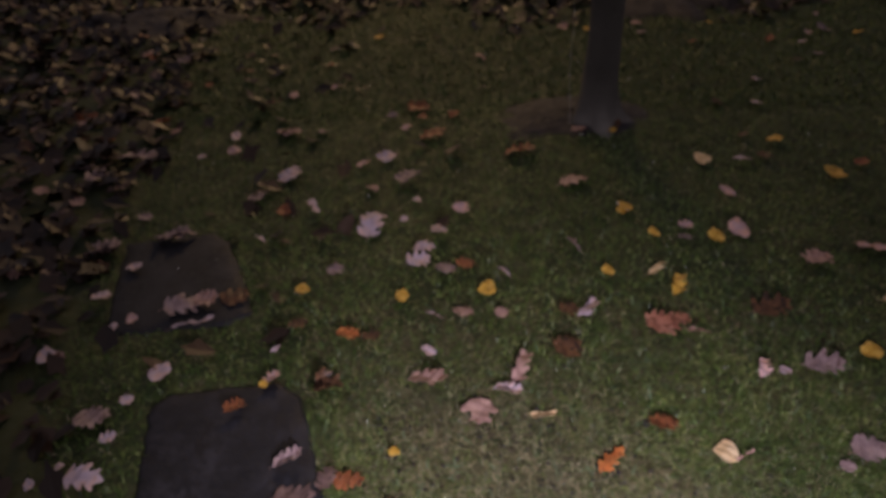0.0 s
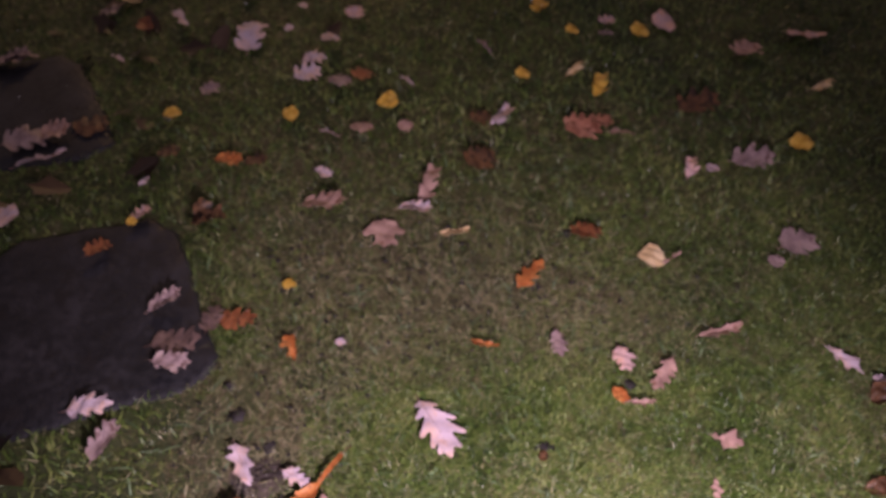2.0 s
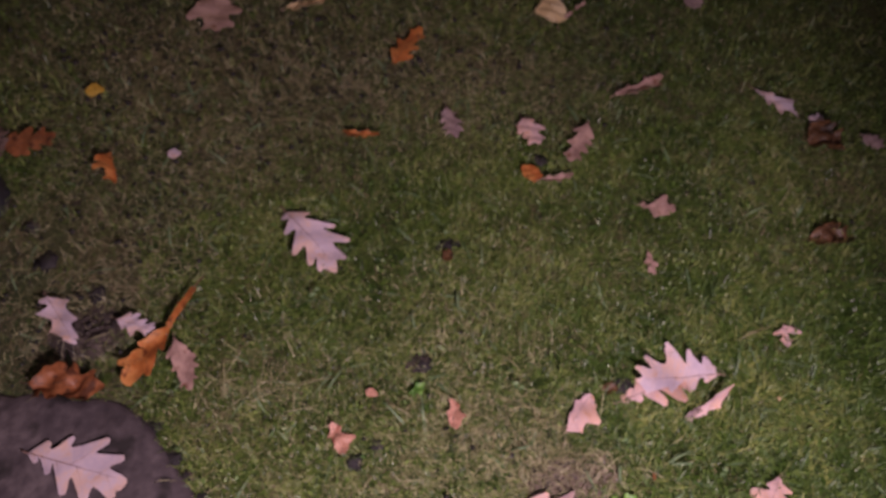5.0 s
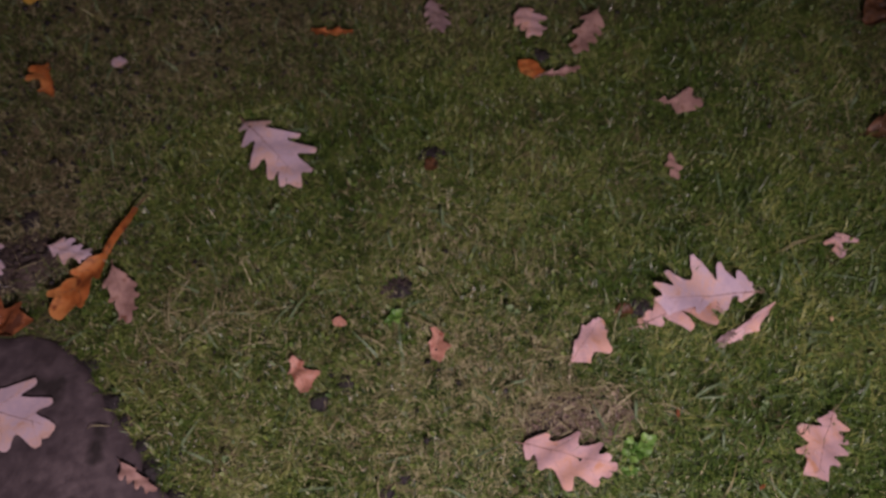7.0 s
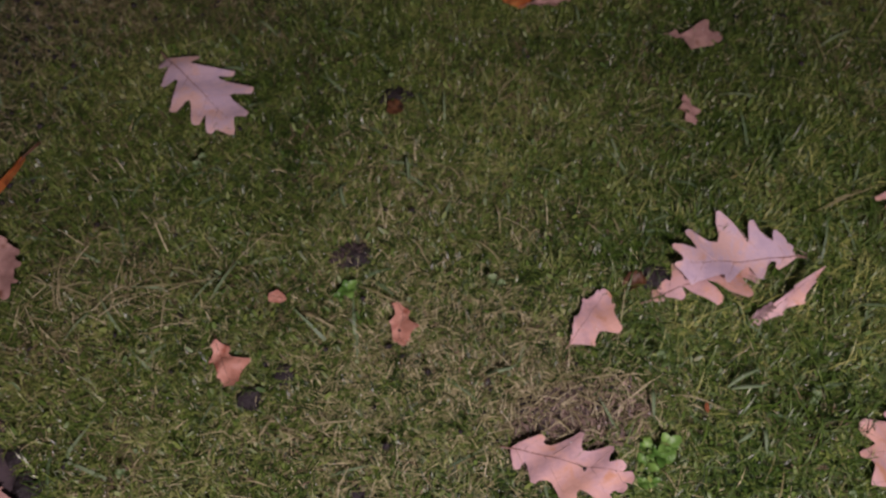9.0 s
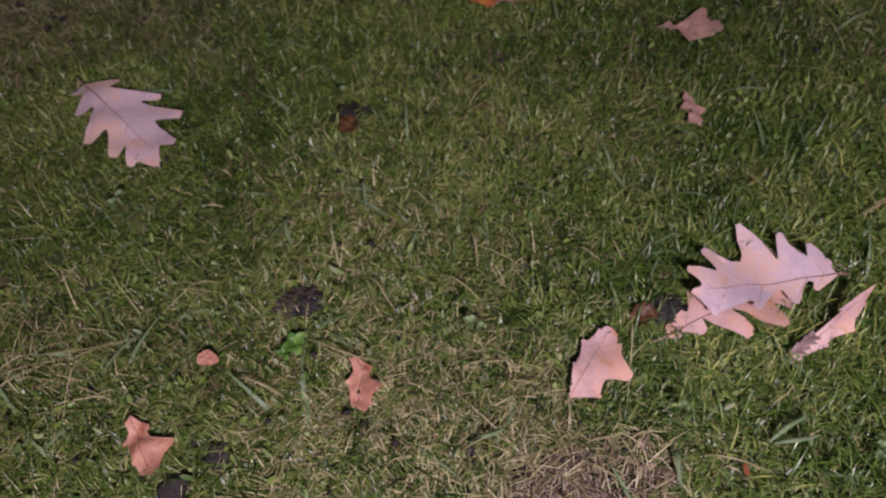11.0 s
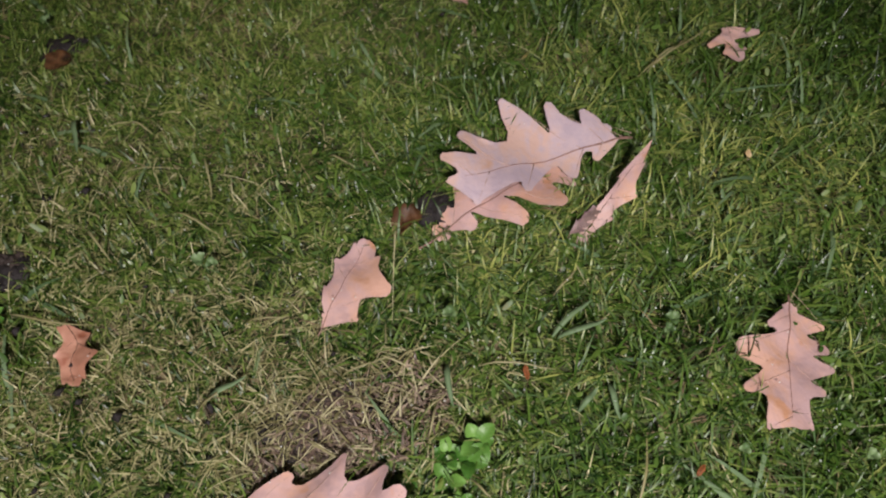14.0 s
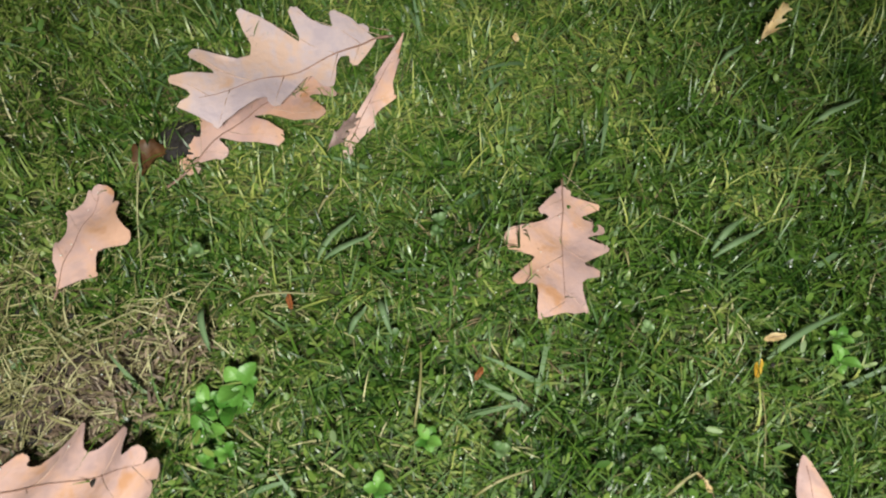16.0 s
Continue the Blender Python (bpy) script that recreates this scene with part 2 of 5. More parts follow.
# places of bare or straw-covered ground: x, y, radius, amount
DRY = [(0.05, 0.66, 0.07, 0.32), (0.325, 0.785, 0.032, 0.45), (0.402, 0.441, 0.038, 1.1), (0.36, 0.45, 0.028, 0.7), (0.455, 0.425, 0.022, 0.7), (0.322, 0.701, 0.05, 0.25), (0.315, 0.545, 0.055, 0.62), (0.30, 0.47, 0.07, 0.26), (0.20, 0.49, 0.05, 0.2), (0.25, 0.52, 0.06, 0.22), (0.37, 0.50, 0.06, 0.26), (0.27, 0.46, 0.05, 0.2)]
DRY += [(-0.35, 0.72, 0.12, 0.45), (-0.30, 0.92, 0.10, 0.4), (0.10, 1.42, 0.20, 0.3), (0.42, 1.36, 0.18, 0.25), (-0.15, 1.52, 0.2, 0.3), (0.15, 1.08, 0.15, 0.25), (-0.11, 1.23, 0.15, 0.55), (0.12, 1.26, 0.15, 0.5), (0.29, 1.18, 0.13, 0.5), (0.47, 1.14, 0.13, 0.45), (0.60, 1.05, 0.10, 0.4), (-0.10, 0.86, 0.09, 0.8), (0.0, 1.05, 0.10, 0.4), (-0.22, 0.80, 0.10, 0.8), (-0.02, 0.62, 0.05, 0.6),
       (0.04, 0.50, 0.05, 0.5), (-0.2, 0.98, 0.10, 0.5), (0.75, 1.15, 0.1, 0.3), (0.68, 0.24, 0.03, 0.5), (0.56, 0.29, 0.025, 0.4), (0.9, 0.75, 0.12, 0.45)]
# dark clods of soil, some put in place of dark holes in the grass: x, y, size
CLODS = [(0.268, 0.633, 0.020), (0.181, 0.543, 0.014), (0.149, 0.530, 0.019), (0.526, 0.533, 0.022), (0.197, 0.416, 0.014), (0.218, 0.427, 0.012), (0.374, 0.456, 0.015), (0.401, 0.446, 0.013),
         (-0.225, 0.93, 0.024), (-0.16, 0.86, 0.022), (-0.25, 1.0, 0.020), (0.022, 0.606, 0.010), (-0.078, 0.594, 0.027), (-0.060, 0.565, 0.018), (-0.044, 0.532, 0.024), (-0.034, 0.506, 0.022), (-0.016, 0.471, 0.022),
         (0.004, 0.43, 0.020), (-0.095, 0.645, 0.022), (0.02, 0.395, 0.018), (0.498, 1.34, 0.018), (0.54, 0.925, 0.018), (0.351, 0.810, 0.022), (0.86, 0.80, 0.010), (0.10, 0.62, 0.010)]


# low humps added under raised leaves to close their shadow gaps: x, y, height, radius
HUMPS = [(0.608, 0.352, 0.013, 0.032), (0.560, 0.560, 0.017, 0.036), (0.596, 0.572, 0.012, 0.03), (0.422, 0.388, 0.015, 0.03), (0.620, 0.376, 0.012, 0.024), (0.598, 0.342, 0.008, 0.02), (0.424, 0.412, 0.012, 0.02)]


def inside(x, y, poly, grow=0.0):
    """Which of the points x, y lie in a polygon."""
    cx, cy = np.mean([p[0] for p in poly]), np.mean([p[1] for p in poly])
    size = max(math.hypot(px - cx, py - cy) for px, py in poly)
    s = 1 + grow / size
    pts = [(cx + (px - cx) * s, cy + (py - cy) * s) for px, py in poly]
    res = np.zeros(np.shape(x), bool)
    for (x0, y0), (x1, y1) in zip(pts, pts[1:] + pts[:1]):
        cross = ((y0 > y) != (y1 > y)) & (x < (x1 - x0) * (y - y0) / ((y1 - y0) or 1e-9) + x0)
        res ^= cross
    return res


def waves(x, y, size, seed):
    """Smooth unevenness between about -1 and 1."""
    r = np.random.RandomState(seed)
    z = 0
    for k in range(7):
        a, ph, f = r.uniform(0, 2 * math.pi), r.uniform(0, 2 * math.pi), 2 * math.pi / size * r.uniform(0.6, 1.7)
        z = z + np.sin(f * (np.cos(a) * x + np.sin(a) * y) + ph)
    return z / 3.2


def land(x, y):
    z = -0.018 + 0.003 * waves(x, y, 0.12, 1) + 0.002 * waves(x, y, 0.045, 2) + 0.012 * waves(x, y, 1.6, 3) * np.clip((y - 1.6) / 1.5, 0, 1)
    z = z + 0.05 * np.exp(-(((x - 0.50) / 0.36) ** 2 + ((y - 3.12) / 0.25) ** 2))
    for cx, cy, high, rad in HUMPS:
        z = z + high * np.exp(-((x - cx) ** 2 + (y - cy) ** 2) / (rad * rad))
    bed = bed_amount(x, y)
    z = z + bed * (0.02 + 0.02 * waves(x, y, 0.35, 5))
    for poly in SLABS:
        z = np.where(inside(x, y, poly, -0.02), -0.035, z)
    return z


def bed_amount(x, y):
    """1 in the planting beds that are covered with fallen leaves, 0 on the lawn."""
    side = -1.12 - 0.14 * np.maximum(y - 1.5, 0) + 0.85 * np.clip(1.45 - y, 0, 0.62) + 0.05 * waves(x, y, 0.5, 7)
    back = 4.55 + 0.22 * waves(x, y, 1.4, 8)
    return np.clip(np.maximum((side - x) / 0.15, (y - back) / 0.25), 0, 1)


def spaced(*runs):
    v = [runs[0][0]]
    for start, end, step in runs:
        k = max(1, round((end - start) / step))
        v += [start + (end - start) * (i + 1) / k for i in range(k)]
    return np.array(v)


def ground():
    gx = spaced((-70, -10, 10), (-10, -4, 0.5), (-4, -1.4, 0.08), (-1.4, 1.6, 0.016), (1.6, 4, 0.08), (4, 10, 0.5), (10, 70, 10))
    gy = spaced((-60, -4, 8), (-4, -0.4, 0.2), (-0.4, 2.4, 0.016), (2.4, 6, 0.05), (6, 12, 0.4), (12, 90, 10))
    X, Y = np.meshgrid(gx, gy)
    Z = land(X, Y)
    v = np.stack([X, Y, Z], -1).reshape(-1, 3)
    w = len(gx)
    i = (np.arange(len(gy) - 1)[:, None] * w + np.arange(w - 1)[None, :]).ravel()
    tris = np.concatenate([np.stack([i, i + 1, i + w + 1], 1), np.stack([i, i + w + 1, i + w], 1)])
    tagged(new("ground", triangles("ground", v, tris, SOIL)), "dark moist soil and thatch under a lawn, reaching far", "ground", kind="structure")


ground()


# ---- stepping stones ----
def slab(poly, seed, label, mat):
    bm = bmesh.new()
    r = random.Random(seed)
    pts = []
    for (x0, y0), (x1, y1) in zip(poly, poly[1:] + poly[:1]):
        count = max(2, round(math.hypot(x1 - x0, y1 - y0) / 0.03))
        for k in range(count):
            f = k / count
            pts.append((x0 + (x1 - x0) * f + r.uniform(-0.006, 0.006), y0 + (y1 - y0) * f + r.uniform(-0.006, 0.006)))
    cx, cy = sum(p[0] for p in pts) / len(pts), sum(p[1] for p in pts) / len(pts)
    rings = []
    for inset, z in ((0.0, -0.06), (0.0, -0.017), (0.004, -0.012), (0.012, -0.009)):
        rings.append([bm.verts.new((x + (cx - x) * inset / 0.2, y + (cy - y) * inset / 0.2, z + 0.0012 * noise.noise((x * 9, y * 9, seed)))) for x, y in pts])
    for s in (0.75, 0.5, 0.25):
        rings.append([bm.verts.new((cx + (x - cx) * s, cy + (y - cy) * s, -0.009 + 0.0016 * noise.noise((cx + (x - cx) * s * 9, cy + (y - cy) * s * 9, seed)))) for x, y in pts])
    for a, b in zip(rings, rings[1:]):
        for k in range(len(pts)):
            k2 = (k + 1) % len(pts)
            bm.faces.new((a[k], a[k2], b[k2], b[k]))
    bm.faces.new(rings[-1])
    for f in bm.faces:
        f.smooth = True
    bmesh.ops.recalc_face_normals(bm, faces=bm.faces)
    me = bpy.data.meshes.new("stepping_stone")
    bm.to_mesh(me)
    bm.free()
    me.materials.append(mat)
    tagged(new("stepping_stone", me), label, "stepping stone", "stepping stones in the lawn")


slab(SLABS[0], 1, "dark grey stepping stone with fallen leaves on its near edge", DARK_STONE)
slab(SLABS[1], 2, "dark stepping stone set into the lawn", DARK_STONE)
slab(SLABS[2], 3, "grey-mauve dusty stepping stone with a crumbling soil edge", STONE)


# ---- fallen leaves ----
def lobes_for(r, count, spread):
    """Lobes along one side of an oak leaf: place of the tip along the leaf, and reach, both as shares of its length."""
    res = []
    for k in range(count):
        u = 0.20 + 0.72 * (k + 0.35 + r.uniform(-0.12, 0.12)) / (count - 0.4)
        reach = spread * math.sin(math.pi * min(0.95, 0.12 + 0.72 * u)) ** 0.8 * r.uniform(0.8, 1.15)
        res.append((min(u, 0.96), reach))
    return res


def outline(kind, lobes, spread, r, bay=0.48, blunt=0.0, plump=1.0, square=False, plate=0.0):
    """The closed edge of a leaf of length 1, base at 0, running along x: lobes that sweep forward, with rounded bays between them."""
    if kind == "round":
        pts, p1, p2 = [], r.uniform(0, 6), r.uniform(0, 6)
        for k in range(28):
            a = 2 * math.pi * k / 28
            u = 0.5 - 0.5 * math.cos(a)
            pts.append((u, spread * math.sin(a) * (1.12 - 0.5 * u ** 3) * (1 + 0.14 * math.sin(3 * a + p1) + 0.09 * math.sin(6 * a + p2) + r.uniform(-0.05, 0.05))))
        return pts
    sides = {}
    for s in (1, -1):
        row = [(0.0, 0.012), (0.05, 0.035)]
        spec = lobes[s]
        for k, (u, reach) in enumerate(spec):
            if k:
                pu, pr = spec[k - 1]
                mean = (reach + pr) / 2
                row.append(((u + pu) / 2 - 0.42 * mean, bay * mean))
            d = Vector((0.58, 0.81))
            n = Vector((0.81, -0.58))
            w = 0.21 * plump * reach + 0.006
            tip = Vector((u, reach))
            row += [tuple(tip - d * w * 1.8 - n * w * 1.05), tuple(tip - d * w * 0.45 - n * w * 0.60), tuple(tip), tuple(tip - d * w * 0.45 + n * w * 0.60), tuple(tip - d * w * 1.5 + n * w * 0.95)]
        u, reach = spec[-1]
        if u < 0.97 and not blunt:
            row.append((max(u + 0.02, 0.90), min(0.5 * reach, 0.10)))
        if blunt < 0:
            row.append((0.93, 0.018))
        elif blunt:
            row += [(0.84, blunt), (0.94, blunt * 0.92), (0.995, blunt * 0.55)] if not square else [(0.80, blunt * 0.85), (0.90, blunt * 0.9), (0.97, blunt * 0.98), (0.985, blunt * 0.8)]
        else:
            row.append((max(0.985, u), min(0.045, reach * 0.5)))
        sides[s] = row
    pts = [(x, y) for x, y in sides[1]] + [(max(1.0, sides[1][-1][0] + 0.02), 0.0)] + [(x, -y) for x, y in sides[-1][::-1]]
    smooth, n = [], len(pts)
    for k in range(n):
        p0, p1, p2, p3 = (Vector(pts[(k + q) % n]) for q in (-1, 0, 1, 2))
        for t in (0.0, 0.25, 0.5, 0.75):
            smooth.append(0.5 * ((2 * p1) + (p2 - p0) * t + (2 * p0 - 5 * p1 + 4 * p2 - p3) * t * t + (3 * p1 - p0 - 3 * p2 + p3) * t ** 3))
    if plate:
        smooth = [Vector((p.x, math.copysign(max(abs(p.y), plate * math.sin(math.pi * min(1, max(0, p.x)) ** 1.1) ** 0.7), p.y))) if 0.01 < p.x < 0.99 else p for p in smooth]
    return [(p.x, p.y + r.uniform(-0.002, 0.002)) for p in smooth]


def shaped(left, right, end, r):
    """The closed edge of a leaf of length 1 from its lobes: the tip's place along the leaf, its reach, the radius of its rounding, and place and depth of the bay behind it."""
    sides = []
    for s, row in ((1, left), (-1, right)):
        pts, before = [Vector((0.0, 0.012))], Vector((0.0, 0.012))
        for u, reach, rad, bay_u, bay_v in row:
            tip, after = Vector((u, reach)), Vector((bay_u, bay_v))
            d = (tip - (before + after) / 2).normalized()
            n = Vector((d.y, -d.x))
            mid = tip - d * rad
            pts += [mid + rad * (math.sin(a) * n + math.cos(a) * d) for a in (-1.5, -0.75, 0.0, 0.75, 1.5)] + [after]
            before = after
        sides.append([Vector((p.x, s * p.y)) for p in pts])
    pts = sides[0] + [Vector(end)] + sides[1][::-1]
    smooth, n = [], len(pts)
    for k in range(n):
        p0, p1, p2, p3 = (pts[(k + q) % n] for q in (-1, 0, 1, 2))
        for t in (0.0, 0.33, 0.67):
            smooth.append(0.5 * ((2 * p1) + (p2 - p0) * t + (2 * p0 - 5 * p1 + 4 * p2 - p3) * t * t + (3 * p1 - p0 - 3 * p2 + p3) * t ** 3))
    return [(p.x + r.uniform(-0.003, 0.003), p.y + r.uniform(-0.003, 0.003)) for p in smooth]


def leaf_meshes(kind, length, width, seed, left=None, right=None, fold=0.0, arch=0.0, wave=0.002, roll=0.0, bend=0.0, hole=False, crumple=0.0, cells=20, bay=0.48, blunt=0.0, plump=1.0, square=False, plate=0.0, end=None):
    """The blade, the midrib with its stalk, and the side veins of one leaf, lying along x, its middle at the origin."""
    r = random.Random(seed)
    spread = width / length / 2
    lob = {1: left or lobes_for(r, r.choice((3, 4, 4)), spread), -1: right or lobes_for(r, r.choice((3, 4, 4)), spread)}
    ph = r.uniform(0, 6)
    half = width / 2
    wave = wave * min(1.2, length / 0.1)

    def surface(u, y):
        x = (u - 0.5) * length
        q = min(1.0, max(0.0, u))
        z = arch * math.sin(math.pi * q) + fold * abs(y) + wave * math.sin(u * 7 + ph + y / half * 2.0) + 0.6 * wave * math.sin(u * 17 + 2 * ph - y / half * 4)
        yy = y
        if roll:
            a = y / roll
            yy, z = roll * math.sin(a), z + roll * (1 - math.cos(a))
        if crumple:
            c = Vector((x, y, seed)) * 55
            z += crumple * noise.noise(c)
            yy += 0.5 * crumple * noise.noise(c + Vector((7, 3, 0)))
        return Vector((x, yy + bend * math.sin(math.pi * q), z))

    edge = shaped(left, right, end, r) if end else outline(kind, lob, spread, r, bay, blunt, plump, square, plate)
    poly = [Vector(p) for p in edge]
    count = len(poly)
    lo, hi = min(p.y for p in poly), max(p.y for p in poly)
    gx, gy = np.meshgrid(np.arange(0.0, 1.1, 1 / cells), np.arange(lo, hi, 1 / cells))
    ok = inside(gx, gy, edge, -0.02)
    pts = poly + [Vector((float(a), float(b))) for a, b in zip(gx[ok], gy[ok])]
    out = geometry.delaunay_2d_cdt(pts, [(k, (k + 1) % count) for k in range(count)], [], 1, 1e-6)
    flat, tris = out[0], out[2]
    verts = [surface(p.x, p.y * length) for p in flat]
    n = len(verts)
    uses = {}
    faces = []
    for f in tris:
        a, b, c = (flat[q] for q in f)
        if (b.x - a.x) * (c.y - a.y) - (b.y - a.y) * (c.x - a.x) < 0:
            f = f[::-1]
        faces.append(tuple(f))
        for p, q in zip(f, tuple(f[1:]) + (f[0],)):
            uses[(p, q)] = True
    rim = [(p, q) for (p, q) in uses if (q, p) not in uses]
    verts = verts + [v - Vector((0, 0, 0.0005)) for v in verts]
    faces = faces + [tuple(n + q for q in f[::-1]) for f in faces]
    for p, q in rim:
        faces.append(tuple(len(verts) + k for k in range(4)))
        verts += [verts[q], verts[p], verts[p + n], verts[q + n]]
    me = mesh_of("blade", verts, faces)
    stalk = 0.13 * length * r.uniform(0.7, 1.2) if kind != "round" else 0.3 * length
    line = [surface(0, 0) + Vector((-stalk * f, bend * f * 0.4 + 0.10 * stalk * f * f, -0.002 * f)) for f in (1, 0.66, 0.33)] + [surface(u / 14.5, 0) + Vector((0, 0, 0.0002)) for u in range(14)]
    rad = [0.00065 * (length / 0.1) * (1.25 if i < 3 else 1.0 - i / 19) for i in range(len(line))]
    t = tube(line, [max(0.00015, q) for q in rad], 5)
    rib = mesh_of("midrib", t[0], t[1])
    veins = []
    if kind == "oak":
        for s in (-1, 1):
            for at, reach in [q[:2] for q in lob[s]]:
                p = [surface(at - (0.72 * reach + 0.02) * (1 - f), s * f * reach * length) + Vector((0, 0, 0.00025)) for f in (0, 0.25, 0.5, 0.75, 0.9)]
                t = tube(p, [0.00024 * (length / 0.1) * (1 - 0.7 * k / 4) for k in range(5)], 4)
                veins.append(mesh_of("vein", t[0], t[1]))
    if hole:
        c = surface(0.612, -0.022 * length)
        ring = [c + Vector((0.0022 * math.cos(a) * (1 + 0.2 * math.sin(3 * a)), 0.0018 * math.sin(a), 0.0004)) for a in [k * math.pi / 6 for k in range(12)]]
        low = [p - Vector((0, 0, 0.0006)) for p in ring]
        veins.append(mesh_of("dark_spot", ring + low, [tuple(range(12))] + [(k, k + 12, (k + 1) % 12 + 12, (k + 1) % 12) for k in range(12)]))
    return me, rib, veins


FLAT = []  # ellipses under leaves in which the grass is pressed down
shared = {}


def leaf(kind, x, y, heading, length, width, colour, z=0.003, tilt=(0, 0), lie="lying on the grass", near=False, seed=None, press=True, **shape):
    """One fallen leaf. kind: oak, round, narrow (an oak leaf folded along its midrib) or curl (rolled up)."""
    seed = seed if seed is not None else int(abs(x * 7919 + y * 104729) * 10) % 9973
    if 0.95 < y < 2.2 and x > -0.4:
        z -= 0.004
    if "bed" not in lie:
        z += 0.024 * float(bed_amount(np.array(x), np.array(y)))
    form = "round" if kind == "round" else "oak"
    if kind == "narrow":
        shape = {"fold": 0.5, "wave": 0.003, "left": [(0.35, 0.10), (0.7, 0.09)], **shape}
        width = width * 1.35
    if kind == "curl":
        shape = {"roll": width * 0.55, "arch": 0.004, "wave": 0.003, "crumple": 0.009, **shape}
        width = width * 1.55
    if near:
        made = leaf_meshes(form, length, width, seed, **shape)
        scale = 1
    else:
        key = (kind, seed % 5)
        if key not in shared:
            proto = {"narrow": {"fold": 0.5, "left": [(0.35, 0.10), (0.7, 0.09)]}, "curl": {"roll": 0.05, "crumple": 0.010}}.get(kind, {"arch": 0.006, "fold": 0.12 * (seed % 3)})
            shared[key] = leaf_meshes(form, 0.10, {"narrow": 0.06, "curl": 0.09, "round": 0.09}.get(kind, 0.07), seed % 5 + 40, wave=0.004, cells=12, **proto)
        made = shared[key]
        scale = length / 0.10
    name = {"oak": "oak_leaf", "round": "rounded_leaf", "narrow": "folded_oak_leaf", "curl": "curled_leaf"}[kind]
    thing = new(name)
    thing.empty_display_size = 0.02
    thing.matrix_basis = pose(x, y, z, tilt[0], tilt[1], heading)
    if not near:
        ratio = width / length / {"narrow": 0.6, "curl": 0.9, "round": 0.9}.get(kind, 0.7)
        thing.scale = (scale, scale * min(1.5, max(0.7, ratio)), scale)
    mat = LEAF[colour]
    words = {"oak": "lobed oak leaf", "round": "small rounded leaf", "narrow": "folded oak leaf", "curl": "curled-up dead leaf"}[kind]
    tagged(thing, f"{WORDS[colour]} {words} {lie}", "fallen leaf", "fallen leaves")
    blade = None
    for me, nm, mm in [(made[0], "blade", mat), (made[1], "midrib", VEIN if colour in ("pale", "tan", "pink", "mauve", "cream") else DARKVEIN)] + [(v, "dark_spot" if v.name.startswith("dark_spot") else "vein", CLOD if v.name.startswith("dark_spot") else (SIDEVEIN if colour in ("pale", "tan", "pink", "mauve", "cream") else DARKVEIN)) for v in (made[2] if near else [])]:
        ob = part(nm, me, blade if nm in ("vein", "dark_spot") else thing)
        if nm == "blade":
            blade = ob
        if not me.materials:
            me.materials.append(mm)
        ob.material_slots[0].link = "OBJECT"
        ob.material_slots[0].material = mm
    if press:
        up = thing.matrix_basis.to_3x3() @ Vector((0, 0, 1))
        FLAT.append((x, y, radians(heading), length * 0.40, width * (0.24 if kind in ("narrow", "curl") else 0.31), z, -up.x / up.z, -up.y / up.z))
    return thing


leaf("oak", 0.5894, 0.521, 172.6, 0.124, 0.075, "pale", z=0.0105, tilt=(-8.6, -10.4), lie="propped on another leaf", wave=0.003, fold=0.03, near=True, end=(1.0, 0.0),
     left=[(0.158, 0.072, 0.03, 0.22, 0.03), (0.33, 0.147, 0.04, 0.389, 0.045), (0.618, 0.155, 0.04, 0.77, 0.126), (0.883, 0.149, 0.025, 0.95, 0.06)],
     right=[(0.0, 0.085, 0.03, 0.06, 0.13), (0.139, 0.204, 0.022, 0.179, 0.126), (0.304, 0.294, 0.032, 0.337, 0.142), (0.525, 0.395, 0.024, 0.577, 0.16), (0.839, 0.241, 0.035, 0.779, 0.106), (0.976, 0.138, 0.026, 0.925, 0.028)])
leaf("oak", 0.5664, 0.5173, 3.7, 0.106, 0.056, "tan", z=-0.005, lie="under a paler leaf", arch=0.002, wave=0.003, near=True, end=(1.0, -0.02),
     left=[(0.03, 0.07, 0.03, 0.06, 0.07), (0.125, 0.138, 0.04, 0.19, 0.088), (0.31, 0.24, 0.05, 0.40, 0.09), (0.62, 0.20, 0.04, 0.70, 0.08), (0.87, 0.12, 0.03, 0.93, 0.06)],
     right=[(0.06, 0.05, 0.03, 0.10, 0.03), (0.222, 0.095, 0.045, 0.262, 0.014), (0.495, 0.243, 0.052, 0.47, 0.02), (0.75, 0.282, 0.055, 0.785, 0.094), (0.9, 0.182, 0.035, 0.93, 0.07)])
leaf("oak", 0.4491, 0.5131, 37.2, 0.0618, 0.044, "tan", z=-0.002, tilt=(-3, 0), lie="with a rounded torn edge", fold=0.10, wave=0.003, near=True, end=(1.0, -0.03),
     left=[(0.10, 0.055, 0.02, 0.20, 0.09), (0.37, 0.155, 0.016, 0.50, 0.14), (0.68, 0.205, 0.035, 0.80, 0.125), (0.92, 0.10, 0.02, 0.98, 0.05)], right=[(0.18, 0.30, 0.03, 0.365, 0.255), (0.54, 0.49, 0.075, 0.72, 0.275), (0.87, 0.20, 0.035, 0.965, 0.11)])
leaf("oak", 0.6215, 0.478, 18.7, 0.081, 0.020, "tan", z=0.0045, tilt=(4, -29), lie="standing slanted in the grass", near=True, press=False, wave=0.0015, fold=0.15, end=(1.0, 0.0),
     left=[(0.25, 0.055, 0.012, 0.42, 0.035), (0.62, 0.042, 0.01, 0.9, 0.014)], right=[(0.12, 0.05, 0.01, 0.20, 0.06), (0.34, 0.11, 0.015, 0.42, 0.09), (0.58, 0.162, 0.015, 0.66, 0.095), (0.82, 0.06, 0.008, 0.93, 0.02)])
